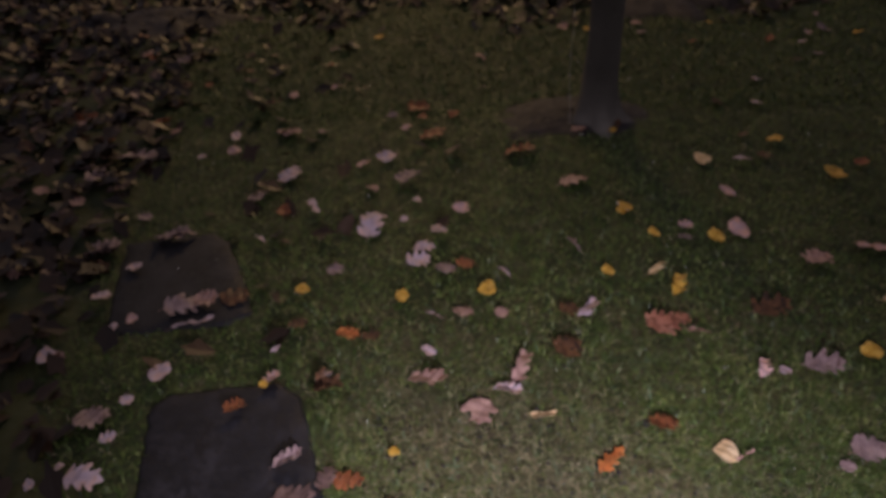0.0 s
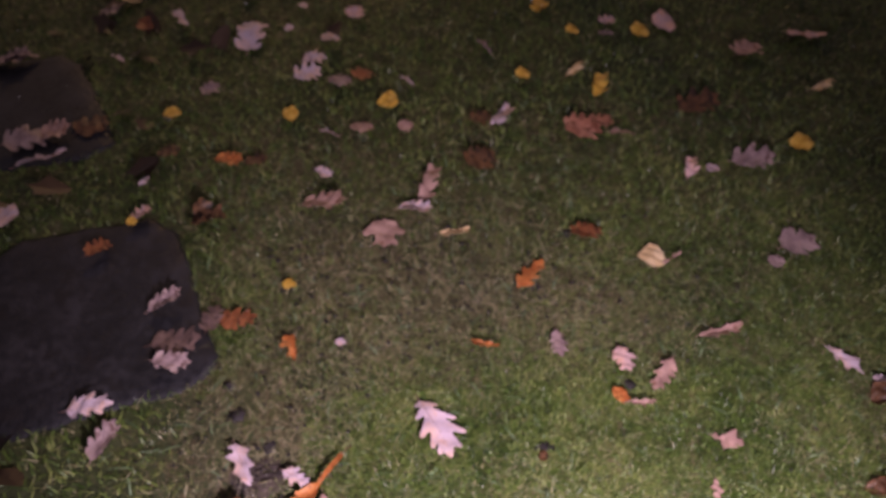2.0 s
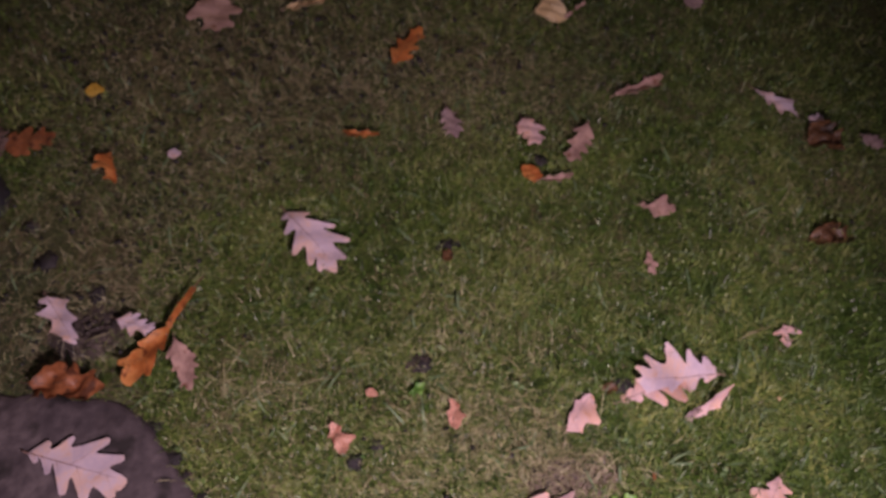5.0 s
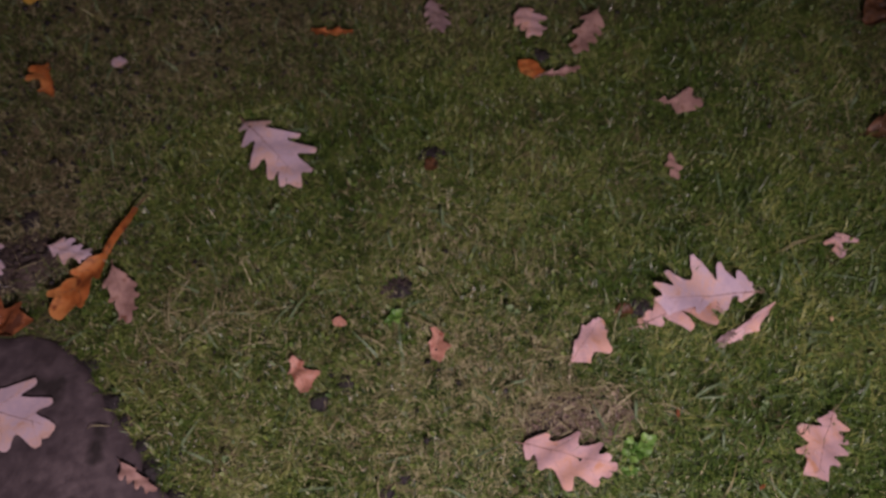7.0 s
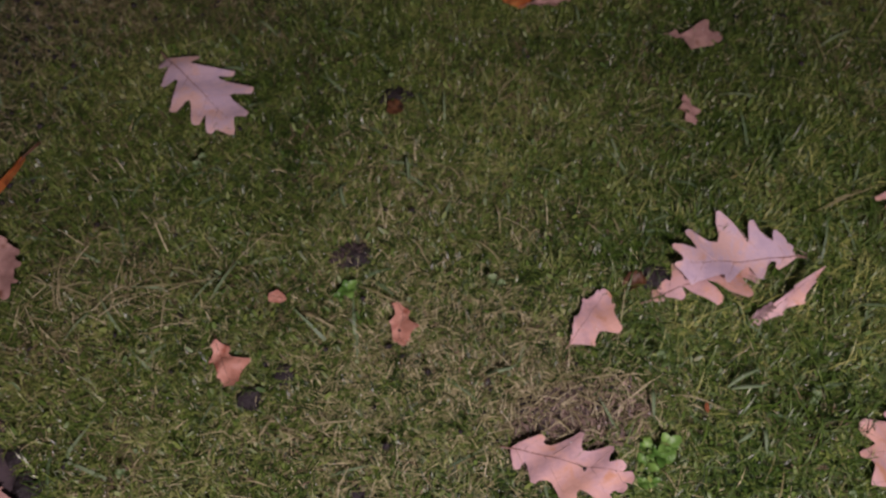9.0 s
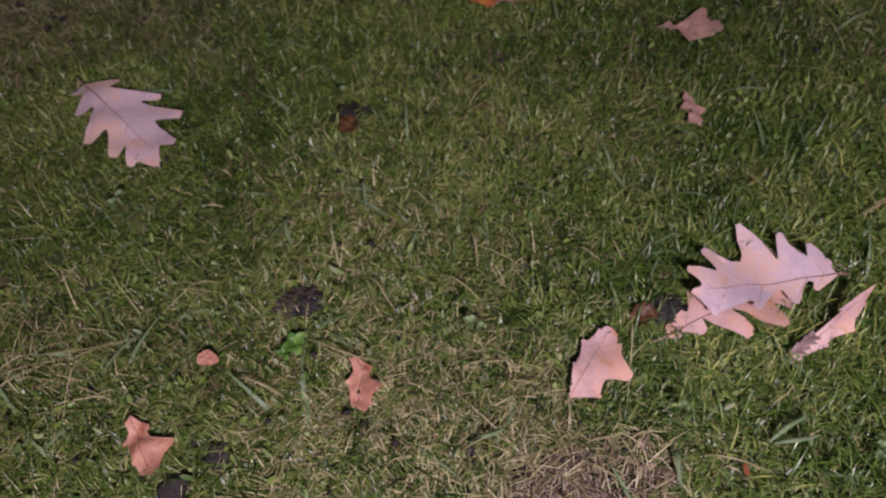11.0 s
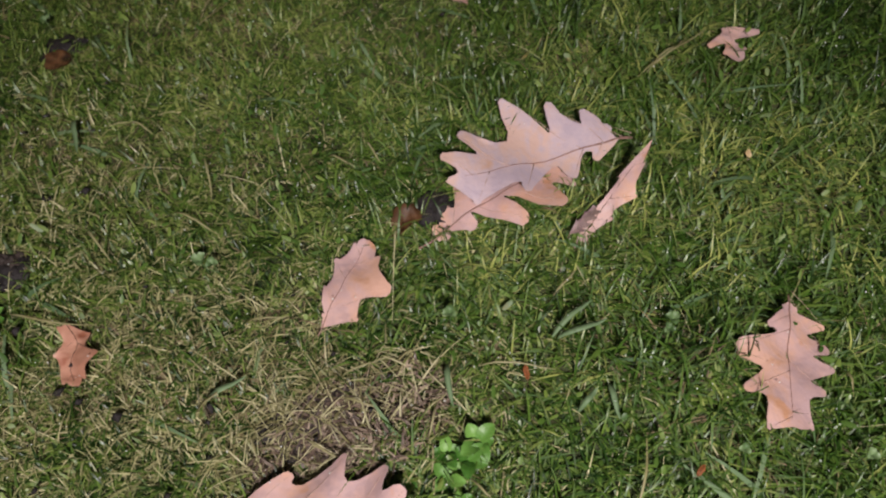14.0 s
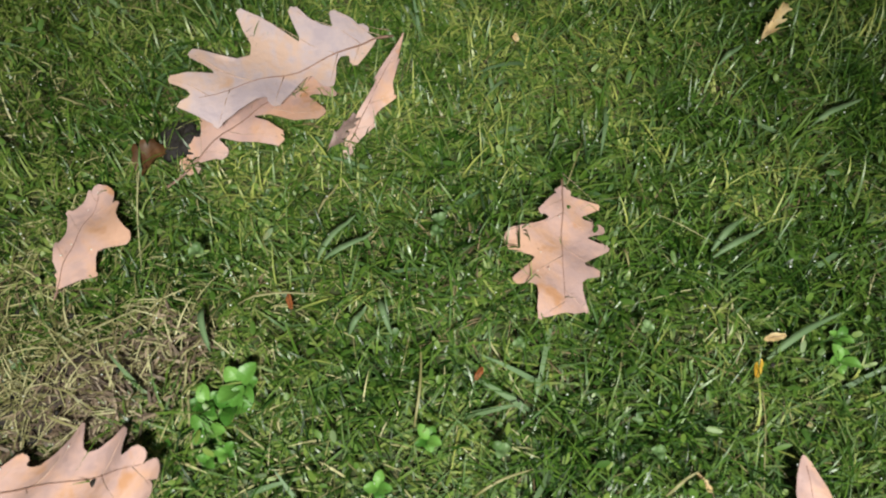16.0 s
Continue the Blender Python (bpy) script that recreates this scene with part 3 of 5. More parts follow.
leaf("oak", 0.6396, 0.3388, -134.5, 0.0796, 0.055, "tan", z=0.0025, tilt=(-11, -8), lie="with a torn square end", wave=0.0015, crumple=0.0015, fold=0.04, near=True, end=(0.985, 0.0),
     left=[(0.03, 0.06, 0.02, 0.07, 0.09), (0.116, 0.271, 0.025, 0.215, 0.14), (0.302, 0.305, 0.05, 0.39, 0.174), (0.46, 0.312, 0.032, 0.60, 0.138), (0.666, 0.242, 0.03, 0.754, 0.115), (0.955, 0.152, 0.02, 0.985, 0.06)],
     right=[(0.04, 0.05, 0.02, 0.08, 0.06), (0.25, 0.166, 0.03, 0.294, 0.112), (0.532, 0.40, 0.08, 0.60, 0.188), (0.82, 0.325, 0.035, 0.827, 0.185), (1.05, 0.157, 0.02, 1.015, 0.06)])
leaf("oak", 0.3863, 0.3985, -31.7, 0.0977, 0.063, "tan", z=0.0095, tilt=(-6.4, -16), lie="with a dark hole, its tip raised", hole=True, wave=0.003, near=True, end=(0.996, -0.035),
     left=[(0.245, 0.165, 0.03, 0.31, 0.11), (0.548, 0.264, 0.026, 0.572, 0.119), (0.81, 0.18, 0.032, 0.79, 0.062), (0.92, 0.062, 0.045, 0.972, 0.018)],
     right=[(0.083, 0.149, 0.035, 0.142, 0.085), (0.24, 0.245, 0.04, 0.382, 0.207), (0.58, 0.385, 0.055, 0.607, 0.206), (0.845, 0.235, 0.045, 0.862, 0.142), (0.955, 0.118, 0.045, 0.985, 0.08)])
leaf("oak", 0.1548, 0.8647, -63.4, 0.1268, 0.080, "pale", z=-0.002, arch=0.002, fold=0.04, near=True, end=(1.045, -0.05),
     left=[(0.224, 0.188, 0.02, 0.244, 0.111), (0.546, 0.315, 0.025, 0.473, 0.185), (0.832, 0.309, 0.032, 0.702, 0.153), (0.99, 0.13, 0.032, 0.92, 0.045)],
     right=[(0.049, 0.113, 0.02, 0.113, 0.05), (0.25, 0.203, 0.03, 0.294, 0.073), (0.565, 0.292, 0.035, 0.546, 0.121), (0.787, 0.226, 0.038, 0.739, 0.108), (0.906, 0.188, 0.032, 0.924, 0.116)])
leaf("oak", 0.636, 0.171, 54, 0.049, 0.021, "tan", z=0.004, left=[(0.45, 0.17)], right=[(0.45, 0.2)], plate=0.17, blunt=-1, plump=1.3, near=True)
leaf("oak", 0.6854, 0.7875, -25.8, 0.056, 0.046, "pink", z=-0.005, press=False, fold=0.1, near=True, end=(1.0, 0.03),
     left=[(0.111, 0.147, 0.03, 0.218, 0.03), (0.721, 0.45, 0.06, 0.749, 0.172), (0.957, 0.18, 0.05, 0.99, 0.08)], right=[(0.118, 0.127, 0.03, 0.263, 0.047), (0.414, 0.371, 0.03, 0.58, 0.251), (0.838, 0.18, 0.03, 0.95, 0.08)])
leaf("oak", 0.6377, 0.7006, -100.7, 0.0401, 0.024, "pink", z=-0.008, press=False, fold=0.1, near=True, end=(1.0, 0.03),
     left=[(0.168, 0.09, 0.03, 0.42, 0.068), (0.618, 0.25, 0.04, 0.75, 0.06), (0.92, 0.08, 0.03, 0.98, 0.05)], right=[(0.2, 0.12, 0.03, 0.3, 0.14), (0.517, 0.325, 0.04, 0.594, 0.15), (0.897, 0.22, 0.05, 0.93, 0.04)])
leaf("oak", 0.7764, 0.5418, -116.3, 0.0326, 0.038, "tan", z=-0.007, fold=0.12, press=False, near=True, end=(1.02, 0.0),
     left=[(0.24, 0.641, 0.07, 0.37, 0.06), (0.68, 0.25, 0.06, 0.93, 0.14)], right=[(0.02, 0.12, 0.04, 0.2, 0.2), (0.577, 0.583, 0.06, 0.45, 0.158), (0.758, 0.275, 0.05, 0.95, 0.12)])
leaf("round", 0.190, 0.609, -31, 0.017, 0.011, "salmon", z=-0.002, press=False, near=True)
leaf("oak", 0.2891, 0.5544, -99.8, 0.0416, 0.026, "salmon", z=-0.006, press=False, crumple=0.009, lie="crumpled among the grass", near=True, end=(1.0, 0.02),
     left=[(0.172, 0.232, 0.03, 0.396, 0.149), (0.626, 0.427, 0.035, 0.76, 0.287), (0.92, 0.17, 0.03, 0.98, 0.08)], right=[(0.02, 0.142, 0.03, 0.25, 0.15), (0.44, 0.267, 0.03, 0.641, 0.205), (0.903, 0.15, 0.03, 0.97, 0.07)])
leaf("oak", 0.1341, 0.5619, -79.8, 0.0463, 0.026, "salmon", z=-0.003, press=False, crumple=0.009, lie="crumpled beside a dark clod", near=True, end=(1.0, 0.02),
     left=[(0.28, 0.25, 0.05, 0.42, 0.22), (0.66, 0.42, 0.07, 0.78, 0.22), (0.952, 0.15, 0.03, 0.99, 0.06)], right=[(0.059, 0.12, 0.03, 0.195, 0.12), (0.344, 0.22, 0.04, 0.477, 0.16), (0.687, 0.22, 0.04, 0.9, 0.14)])
leaf("curl", 0.502, 0.533, 4, 0.024, 0.011, "brown", z=-0.008, press=False, near=True)
leaf("round", 0.345, 0.789, 76, 0.024, 0.018, "brown", z=-0.005, press=False, tilt=(20, 10), crumple=0.004, near=True)
leaf("oak", -0.1873, 0.6102, -29.9, 0.1332, 0.085, "pale", z=-0.003, arch=0.002, wave=0.001, lie="lying on a stepping stone", near=True, end=(1.0, 0.02),
     left=[(0.15, 0.151, 0.04, 0.214, 0.101), (0.338, 0.251, 0.025, 0.37, 0.159), (0.685, 0.31, 0.035, 0.615, 0.163), (0.894, 0.188, 0.035, 0.80, 0.072)],
     right=[(0.118, 0.062, 0.03, 0.135, 0.016), (0.276, 0.133, 0.03, 0.276, 0.031), (0.506, 0.267, 0.035, 0.498, 0.096), (0.72, 0.273, 0.04, 0.732, 0.124), (0.95, 0.171, 0.045, 0.99, 0.08)])
leaf("oak", -0.2023, 0.8202, -66.1, 0.0897, 0.045, "pale", z=0.002, fold=0.1, near=True, end=(1.02, 0.0),
     left=[(0.283, 0.244, 0.03, 0.392, 0.146), (0.679, 0.198, 0.03, 0.702, 0.09), (0.96, 0.06, 0.03, 1.0, 0.03)], right=[(0.03, 0.13, 0.03, 0.16, 0.05), (0.201, 0.246, 0.03, 0.42, 0.113), (0.587, 0.219, 0.03, 0.76, 0.126), (0.86, 0.12, 0.03, 0.95, 0.06)])
leaf("oak", -0.103, 0.786, -32, 0.060, 0.030, "pale", near=True)
leaf("oak", -0.070, 0.761, -130, 0.158, 0.047, "orange", z=0.004, right=[(0.4, 0.035), (0.66, 0.13), (0.88, 0.17)], left=[(0.4, 0.035), (0.62, 0.11), (0.86, 0.15)], bay=0.8, fold=0.25, crumple=0.006, near=True)
leaf("oak", -0.047, 0.712, -80, 0.079, 0.036, "pink", bay=0.75, near=True)
leaf("curl", -0.196, 0.722, -18, 0.098, 0.044, "rust", press=False, z=-0.002, near=True)
leaf("oak", 0.512, 0.898, -62, 0.038, 0.034, "orange", left=[(0.4, 0.3), (0.8, 0.3)], right=[(0.4, 0.3), (0.8, 0.3)], plate=0.36, blunt=0.3, square=True, z=0.0, fold=0.1, near=True)
leaf("narrow", 0.548, 0.877, -4, 0.056, 0.017, "pink", near=True)
leaf("oak", 0.541, 0.979, -79, 0.061, 0.043, "tan", near=True)
leaf("oak", 0.607, 0.934, -131, 0.087, 0.039, "pink", near=True)
leaf("oak", 0.390, 1.216, 46, 0.100, 0.045, "orange", near=True)
leaf("round", 0.673, 1.242, 84, 0.070, 0.052, "cream", near=True)
leaf("narrow", 0.712, 1.228, 30, 0.060, 0.007, "pink", near=True)
leaf("round", -0.143, 1.241, -17, 0.031, 0.025, "yellow", near=True)
leaf("oak", -0.248, 1.155, 7, 0.082, 0.061, "rust", near=True)
leaf("narrow", -0.123, 1.072, -84, 0.066, 0.034, "orange", near=True)
leaf("round", -0.027, 1.074, -18, 0.022, 0.017, "pale", near=True)
leaf("narrow", 0.268, 1.042, -21, 0.060, 0.021, "orange", near=True)
leaf("oak", 0.418, 1.029, -91, 0.067, 0.034, "mauve", near=True)
leaf("narrow", 0.754, 1.026, 13, 0.099, 0.032, "pink", near=True)
leaf("oak", 0.969, 0.9322, -59.2, 0.0854, 0.040, "pale", z=0.0, fold=0.1, near=True, end=(1.0, 0.0),
     left=[(0.35, 0.16, 0.03, 0.5, 0.16), (0.715, 0.295, 0.03, 0.80, 0.12)], right=[(0.2, 0.05, 0.02, 0.25, 0.02), (0.427, 0.162, 0.03, 0.44, 0.02), (0.721, 0.178, 0.03, 0.75, 0.02)])
leaf("oak", 1.016, 0.881, 12, 0.029, 0.026, "pale", near=True)
leaf("oak", 1.084, 0.816, -56, 0.039, 0.031, "mauve", near=True)
leaf("curl", 1.011, 0.839, -24, 0.064, 0.045, "brown", press=False, z=-0.006, near=True)
leaf("curl", 0.928, 0.672, -10, 0.072, 0.030, "brown", press=False, z=-0.01, near=True)
leaf("oak", 0.071, 1.372, -92, 0.092, 0.100, "pink", z=0.004, left=[(0.25, 0.32), (0.56, 0.52), (0.9, 0.34)], right=[(0.22, 0.34), (0.52, 0.54), (0.88, 0.3)], bay=0.6, plump=1.1, near=True)
leaf("oak", -0.072, 1.486, -1, 0.115, 0.069, "pink", tilt=(-10, -5), z=0.006)
leaf("narrow", 0.177, 1.533, 72, 0.127, 0.051, "pink", tilt=(14, -7), z=0.006)
leaf("oak", 0.149, 1.442, -5, 0.086, 0.052, "pale", tilt=(-14, 0), z=0.006)
leaf("narrow", 0.235, 1.363, 8, 0.075, 0.036, "cream", near=True)
leaf("oak", 0.538, 1.327, 13, 0.081, 0.065, "rust", tilt=(-10, 10), z=0.006)
leaf("oak", 1.009, 1.247, 16, 0.093, 0.083, "mauve", near=True)
leaf("oak", 0.939, 1.196, 23, 0.040, 0.036, "mauve", near=True)
leaf("oak", 1.010, 1.531, -4, 0.108, 0.087, "mauve", tilt=(7, -10), z=0.006)
leaf("round", 1.156, 1.577, 12, 0.056, 0.056, "yellow", tilt=(5, -10), z=0.006)
leaf("oak", 0.611, 1.706, 17, 0.112, 0.100, "red", tilt=(10, 8), z=0.006)
leaf("oak", 0.665, 1.722, -9, 0.071, 0.064, "red", tilt=(-8, 3), z=0.006)
leaf("narrow", 0.706, 1.675, -28, 0.078, 0.035, "pink", tilt=(-1, -10), z=0.006)
leaf("narrow", 0.398, 1.784, 59, 0.116, 0.052, "pale", tilt=(5, 4), z=0.006)
leaf("oak", 0.343, 1.772, -1, 0.063, 0.057, "brown", tilt=(3, 1), z=0.006)
leaf("oak", 0.324, 1.609, 28, 0.085, 0.085, "brown", tilt=(12, 0), z=0.006)
leaf("oak", 0.020, 1.769, -29, 0.076, 0.053, "pink", tilt=(-7, -4), z=0.006)
leaf("oak", 0.138, 1.764, 2, 0.045, 0.045, "pink", tilt=(9, 3), z=0.006)
leaf("narrow", -0.066, 1.759, -28, 0.065, 0.026, "pale", tilt=(-12, 7), z=0.006)
leaf("round", -0.176, 1.854, 3, 0.044, 0.053, "yellow", tilt=(7, 3), z=0.006)
leaf("round", -0.506, 1.885, 6, 0.049, 0.049, "yellow", tilt=(-1, 6), z=0.006)
leaf("round", 0.098, 1.886, 86, 0.066, 0.053, "yellow", tilt=(-9, -10), z=0.006)
leaf("oak", -0.325, 1.673, -13, 0.080, 0.048, "orange", tilt=(5, -3), z=0.006)
leaf("oak", -0.254, 1.663, 5, 0.063, 0.044, "brown", tilt=(4, -7), z=0.006)
leaf("oak", -0.078, 1.596, -35, 0.053, 0.037, "pale", tilt=(-5, 4), z=0.006)
leaf("curl", -0.350, 1.468, 7, 0.083, 0.060, "brown", near=True)
leaf("oak", -0.407, 1.215, 35, 0.085, 0.043, "mauve", tilt=(0, -10), z=0.006, lie='lying on a stepping stone')
leaf("oak", -0.369, 1.056, -4, 0.081, 0.045, "mauve", tilt=(13, 7), z=0.006, lie='lying on a stepping stone')
leaf("oak", -0.372, 1.112, 8, 0.105, 0.075, "dull", z=0.0, lie='lying on a stepping stone', near=True)
leaf("oak", -0.465, 0.889, 72, 0.088, 0.044, "mauve", tilt=(7, -2), z=0.006)
leaf("oak", -0.511, 0.965, 4, 0.093, 0.051, "pale", tilt=(12, -6), z=0.006)
leaf("oak", -0.302, 1.163, 75, 0.075, 0.050, "dull", lie="beside a stepping stone", near=True)
leaf("oak", -0.975, 1.349, 8, 0.103, 0.100, "mauve", tilt=(-12, 3), z=0.006)
leaf("oak", -0.900, 1.282, 22, 0.049, 0.039, "pale", tilt=(14, -9), z=0.006)
leaf("oak", -0.903, 1.413, 26, 0.042, 0.038, "pale", tilt=(8, 7), z=0.006)
leaf("oak", -0.908, 1.151, 4, 0.098, 0.079, "pale", tilt=(11, 8), z=0.006)
leaf("oak", -0.749, 1.036, 25, 0.077, 0.062, "mauve", tilt=(12, 1), z=0.006)
leaf("round", -0.848, 1.519, -7, 0.066, 0.073, "pale", tilt=(-3, 0), z=0.006)
leaf("oak", -0.594, 1.386, 57, 0.067, 0.047, "rust", tilt=(10, 10), z=0.006, lie='lying on a stepping stone')
leaf("round", -0.531, 1.467, 29, 0.026, 0.026, "yellow", tilt=(10, 3), z=0.006, lie='lying on a stepping stone')
leaf("oak", -0.514, 1.495, 52, 0.052, 0.052, "tan", tilt=(-13, -6), z=0.006)
leaf("oak", -0.886, 1.814, 30, 0.119, 0.100, "mauve", tilt=(11, 10), z=0.006, lie='lying on a stepping stone')
leaf("oak", -0.815, 1.842, 14, 0.090, 0.081, "pink", tilt=(4, -10), z=0.006, lie='lying on a stepping stone')
leaf("oak", -0.728, 1.871, 43, 0.096, 0.096, "brown", z=0.0, lie='lying on a stepping stone', near=True)
leaf("oak", -1.170, 1.861, 34, 0.068, 0.061, "pale", tilt=(-9, 8), z=0.006)
leaf("oak", -1.128, 2.027, -4, 0.062, 0.050, "pale", tilt=(-5, -6), z=0.006)
leaf("oak", -1.270, 2.117, 33, 0.106, 0.100, "mauve", tilt=(-1, 6), z=0.006)
leaf("round", -1.072, 1.716, 20, 0.036, 0.036, "pale", tilt=(1, -9), z=0.006)
leaf("round", -1.024, 1.753, 4, 0.038, 0.038, "tan", tilt=(12, -7), z=0.006)
leaf("narrow", -0.822, 1.730, 12, 0.138, 0.055, "pale", tilt=(-14, -9), z=0.006, lie='lying on a stepping stone')
leaf("oak", -0.138, 2.044, 22, 0.085, 0.100, "pale", tilt=(8, -4), z=0.006)
leaf("oak", -0.124, 2.118, -1, 0.081, 0.073, "pale", tilt=(3, -6), z=0.006)
leaf("round", -0.072, 2.211, 11, 0.063, 0.076, "pale", tilt=(-14, 9), z=0.006)
leaf("oak", -0.043, 1.994, -16, 0.078, 0.070, "mauve", tilt=(-10, 6), z=0.006)
leaf("oak", 0.027, 2.020, 40, 0.067, 0.073, "rust", tilt=(3, 6), z=0.006)
leaf("oak", -0.322, 2.267, 83, 0.156, 0.100, "pale", tilt=(10, -7), z=0.006)
leaf("round", -0.207, 2.297, 7, 0.031, 0.031, "pale", tilt=(7, -6), z=0.006)
leaf("round", -0.169, 2.431, 14, 0.035, 0.042, "pale", tilt=(-5, 10), z=0.006)
leaf("oak", 0.002, 2.367, 49, 0.062, 0.074, "tan", tilt=(14, -8), z=0.006)
leaf("oak", 0.243, 2.800, 18, 0.139, 0.100, "rust", tilt=(-11, -6), z=0.006)
leaf("oak", 0.439, 2.543, 15, 0.119, 0.100, "pink", tilt=(-11, -7), z=0.006)
leaf("round", 0.607, 2.345, 21, 0.053, 0.063, "yellow", tilt=(-3, 9), z=0.006)
leaf("round", 0.680, 2.179, 22, 0.040, 0.048, "yellow", tilt=(7, 4), z=0.006)
leaf("oak", 0.795, 2.216, 3, 0.054, 0.054, "tan", tilt=(4, -2), z=0.006)
leaf("oak", 0.778, 2.147, 3, 0.049, 0.049, "mauve", tilt=(-11, 0), z=0.006)
leaf("round", 0.886, 2.151, 18, 0.051, 0.066, "yellow", tilt=(10, -7), z=0.006)
leaf("round", 0.972, 2.188, 9, 0.070, 0.091, "tan", tilt=(12, 1), z=0.006)
leaf("round", 0.491, 1.965, 21, 0.041, 0.049, "yellow", tilt=(6, -1), z=0.006)
leaf("narrow", 0.645, 1.977, 44, 0.081, 0.049, "cream", tilt=(-7, -7), z=0.006)
leaf("narrow", 0.690, 1.892, 73, 0.103, 0.052, "yellow", tilt=(2, -3), z=0.006)
leaf("narrow", 0.402, 2.118, -69, 0.094, 0.038, "mauve", tilt=(-13, 5), z=0.006)
leaf("narrow", 0.158, 1.971, -65, 0.070, 0.028, "pale", tilt=(-8, -4), z=0.006)
leaf("round", 0.972, 2.691, 16, 0.062, 0.080, "cream", tilt=(2, -7), z=0.006)
leaf("narrow", 1.130, 2.690, -7, 0.076, 0.046, "pale", tilt=(0, 5), z=0.006)
leaf("round", 1.434, 2.551, 48, 0.076, 0.076, "yellow", tilt=(11, 0), z=0.006)
leaf("oak", 1.348, 2.073, 21, 0.061, 0.073, "tan", tilt=(-14, 10), z=0.006)
leaf("round", 1.400, 2.060, 41, 0.059, 0.059, "tan", tilt=(-13, 10), z=0.006)
leaf("oak", 1.171, 2.011, 29, 0.090, 0.090, "pink", tilt=(-3, 0), z=0.006)
leaf("narrow", 1.317, 1.818, 28, 0.091, 0.037, "cream", tilt=(13, -1), z=0.006)
leaf("oak", 0.945, 1.772, 16, 0.122, 0.100, "brown", tilt=(7, -9), z=0.006)
leaf("narrow", 0.839, 1.519, 73, 0.068, 0.041, "tan", tilt=(-1, -9), z=0.006)
leaf("round", 0.899, 1.506, 3, 0.034, 0.034, "pale", tilt=(-11, 0), z=0.006)
leaf("narrow", -0.533, 1.613, 60, 0.039, 0.023, "pale", tilt=(13, 5), z=0.006)
leaf("oak", -0.486, 1.720, 29, 0.069, 0.062, "brown", tilt=(-9, 2), z=0.006)
leaf("oak", -0.413, 1.990, 38, 0.058, 0.069, "mauve", tilt=(1, -9), z=0.006)
leaf("oak", -0.323, 2.780, 78, 0.087, 0.087, "pale", tilt=(10, -7), z=0.006)
leaf("oak", -0.220, 2.605, 69, 0.104, 0.100, "mauve", tilt=(-8, -2), z=0.006)
leaf("oak", -0.218, 3.265, 41, 0.130, 0.100, "rust", tilt=(14, 7), z=0.006)
leaf("oak", -0.136, 2.987, 36, 0.135, 0.100, "rust", tilt=(-8, -6), z=0.006)
leaf("narrow", -0.559, 2.402, -66, 0.103, 0.052, "pale", tilt=(-14, 1), z=0.006)
leaf("narrow", -0.714, 2.188, -55, 0.062, 0.031, "pale", tilt=(-12, -3), z=0.006)
leaf("oak", -0.713, 2.652, 79, 0.112, 0.100, "pale", tilt=(-7, -7), z=0.006)
leaf("oak", -0.811, 2.479, 27, 0.075, 0.090, "mauve", tilt=(-6, -7), z=0.006)
leaf("oak", -0.800, 3.046, -42, 0.151, 0.100, "pink", tilt=(-5, -10), z=0.006)
leaf("oak", -1.015, 2.881, 13, 0.062, 0.086, "tan", tilt=(14, -1), z=0.006)
leaf("round", -1.046, 3.028, 13, 0.048, 0.068, "pale", tilt=(10, 3), z=0.006)
leaf("round", -0.643, 3.038, 26, 0.040, 0.056, "mauve", tilt=(-10, 9), z=0.006)
leaf("oak", -1.144, 2.831, 41, 0.039, 0.055, "pale", tilt=(-4, -4), z=0.006)
leaf("oak", -1.043, 2.213, 15, 0.123, 0.099, "mauve", tilt=(-6, -10), z=0.006)
leaf("round", -0.980, 1.182, 29, 0.026, 0.029, "pale", tilt=(-12, -10), z=0.006)
leaf("round", -1.022, 1.122, 21, 0.027, 0.030, "pale", tilt=(14, -8), z=0.006)
leaf("oak", -1.269, 2.125, 40, 0.122, 0.100, "mauve", tilt=(-10, 3), z=0.006)
leaf("oak", -1.524, 2.638, 36, 0.106, 0.100, "mauve", tilt=(9, 2), z=0.006)
leaf("oak", -1.513, 2.431, 37, 0.063, 0.069, "pink", tilt=(7, -5), z=0.006)
leaf("oak", -1.213, 2.350, 42, 0.054, 0.060, "mauve", tilt=(14, 6), z=0.006)
leaf("round", -1.210, 1.575, 23, 0.056, 0.061, "pale", tilt=(5, -4), z=0.006)
leaf("oak", -1.415, 2.824, 12, 0.160, 0.100, "mauve", tilt=(-7, 3), z=0.006)
leaf("narrow", -1.053, 2.225, 5, 0.160, 0.093, "mauve", tilt=(-10, -3), z=0.006)


for x, y, turn, size, colour in ((0.671, 0.230, 20, 0.014, "yellow"), (0.609, 0.211, 80, 0.013, "cream"), (0.563, 0.318, 10, 0.010, "rust"), (0.513, 0.410, 60, 0.012, "rust"),
                                 (0.690, 0.235, 140, 0.015, "cream")):
    leaf("round", x, y, turn, size * 0.8, size * 0.28, colour, z=-0.004, lie="fragment sunk between the blades", near=True, press=False, crumple=0.004)

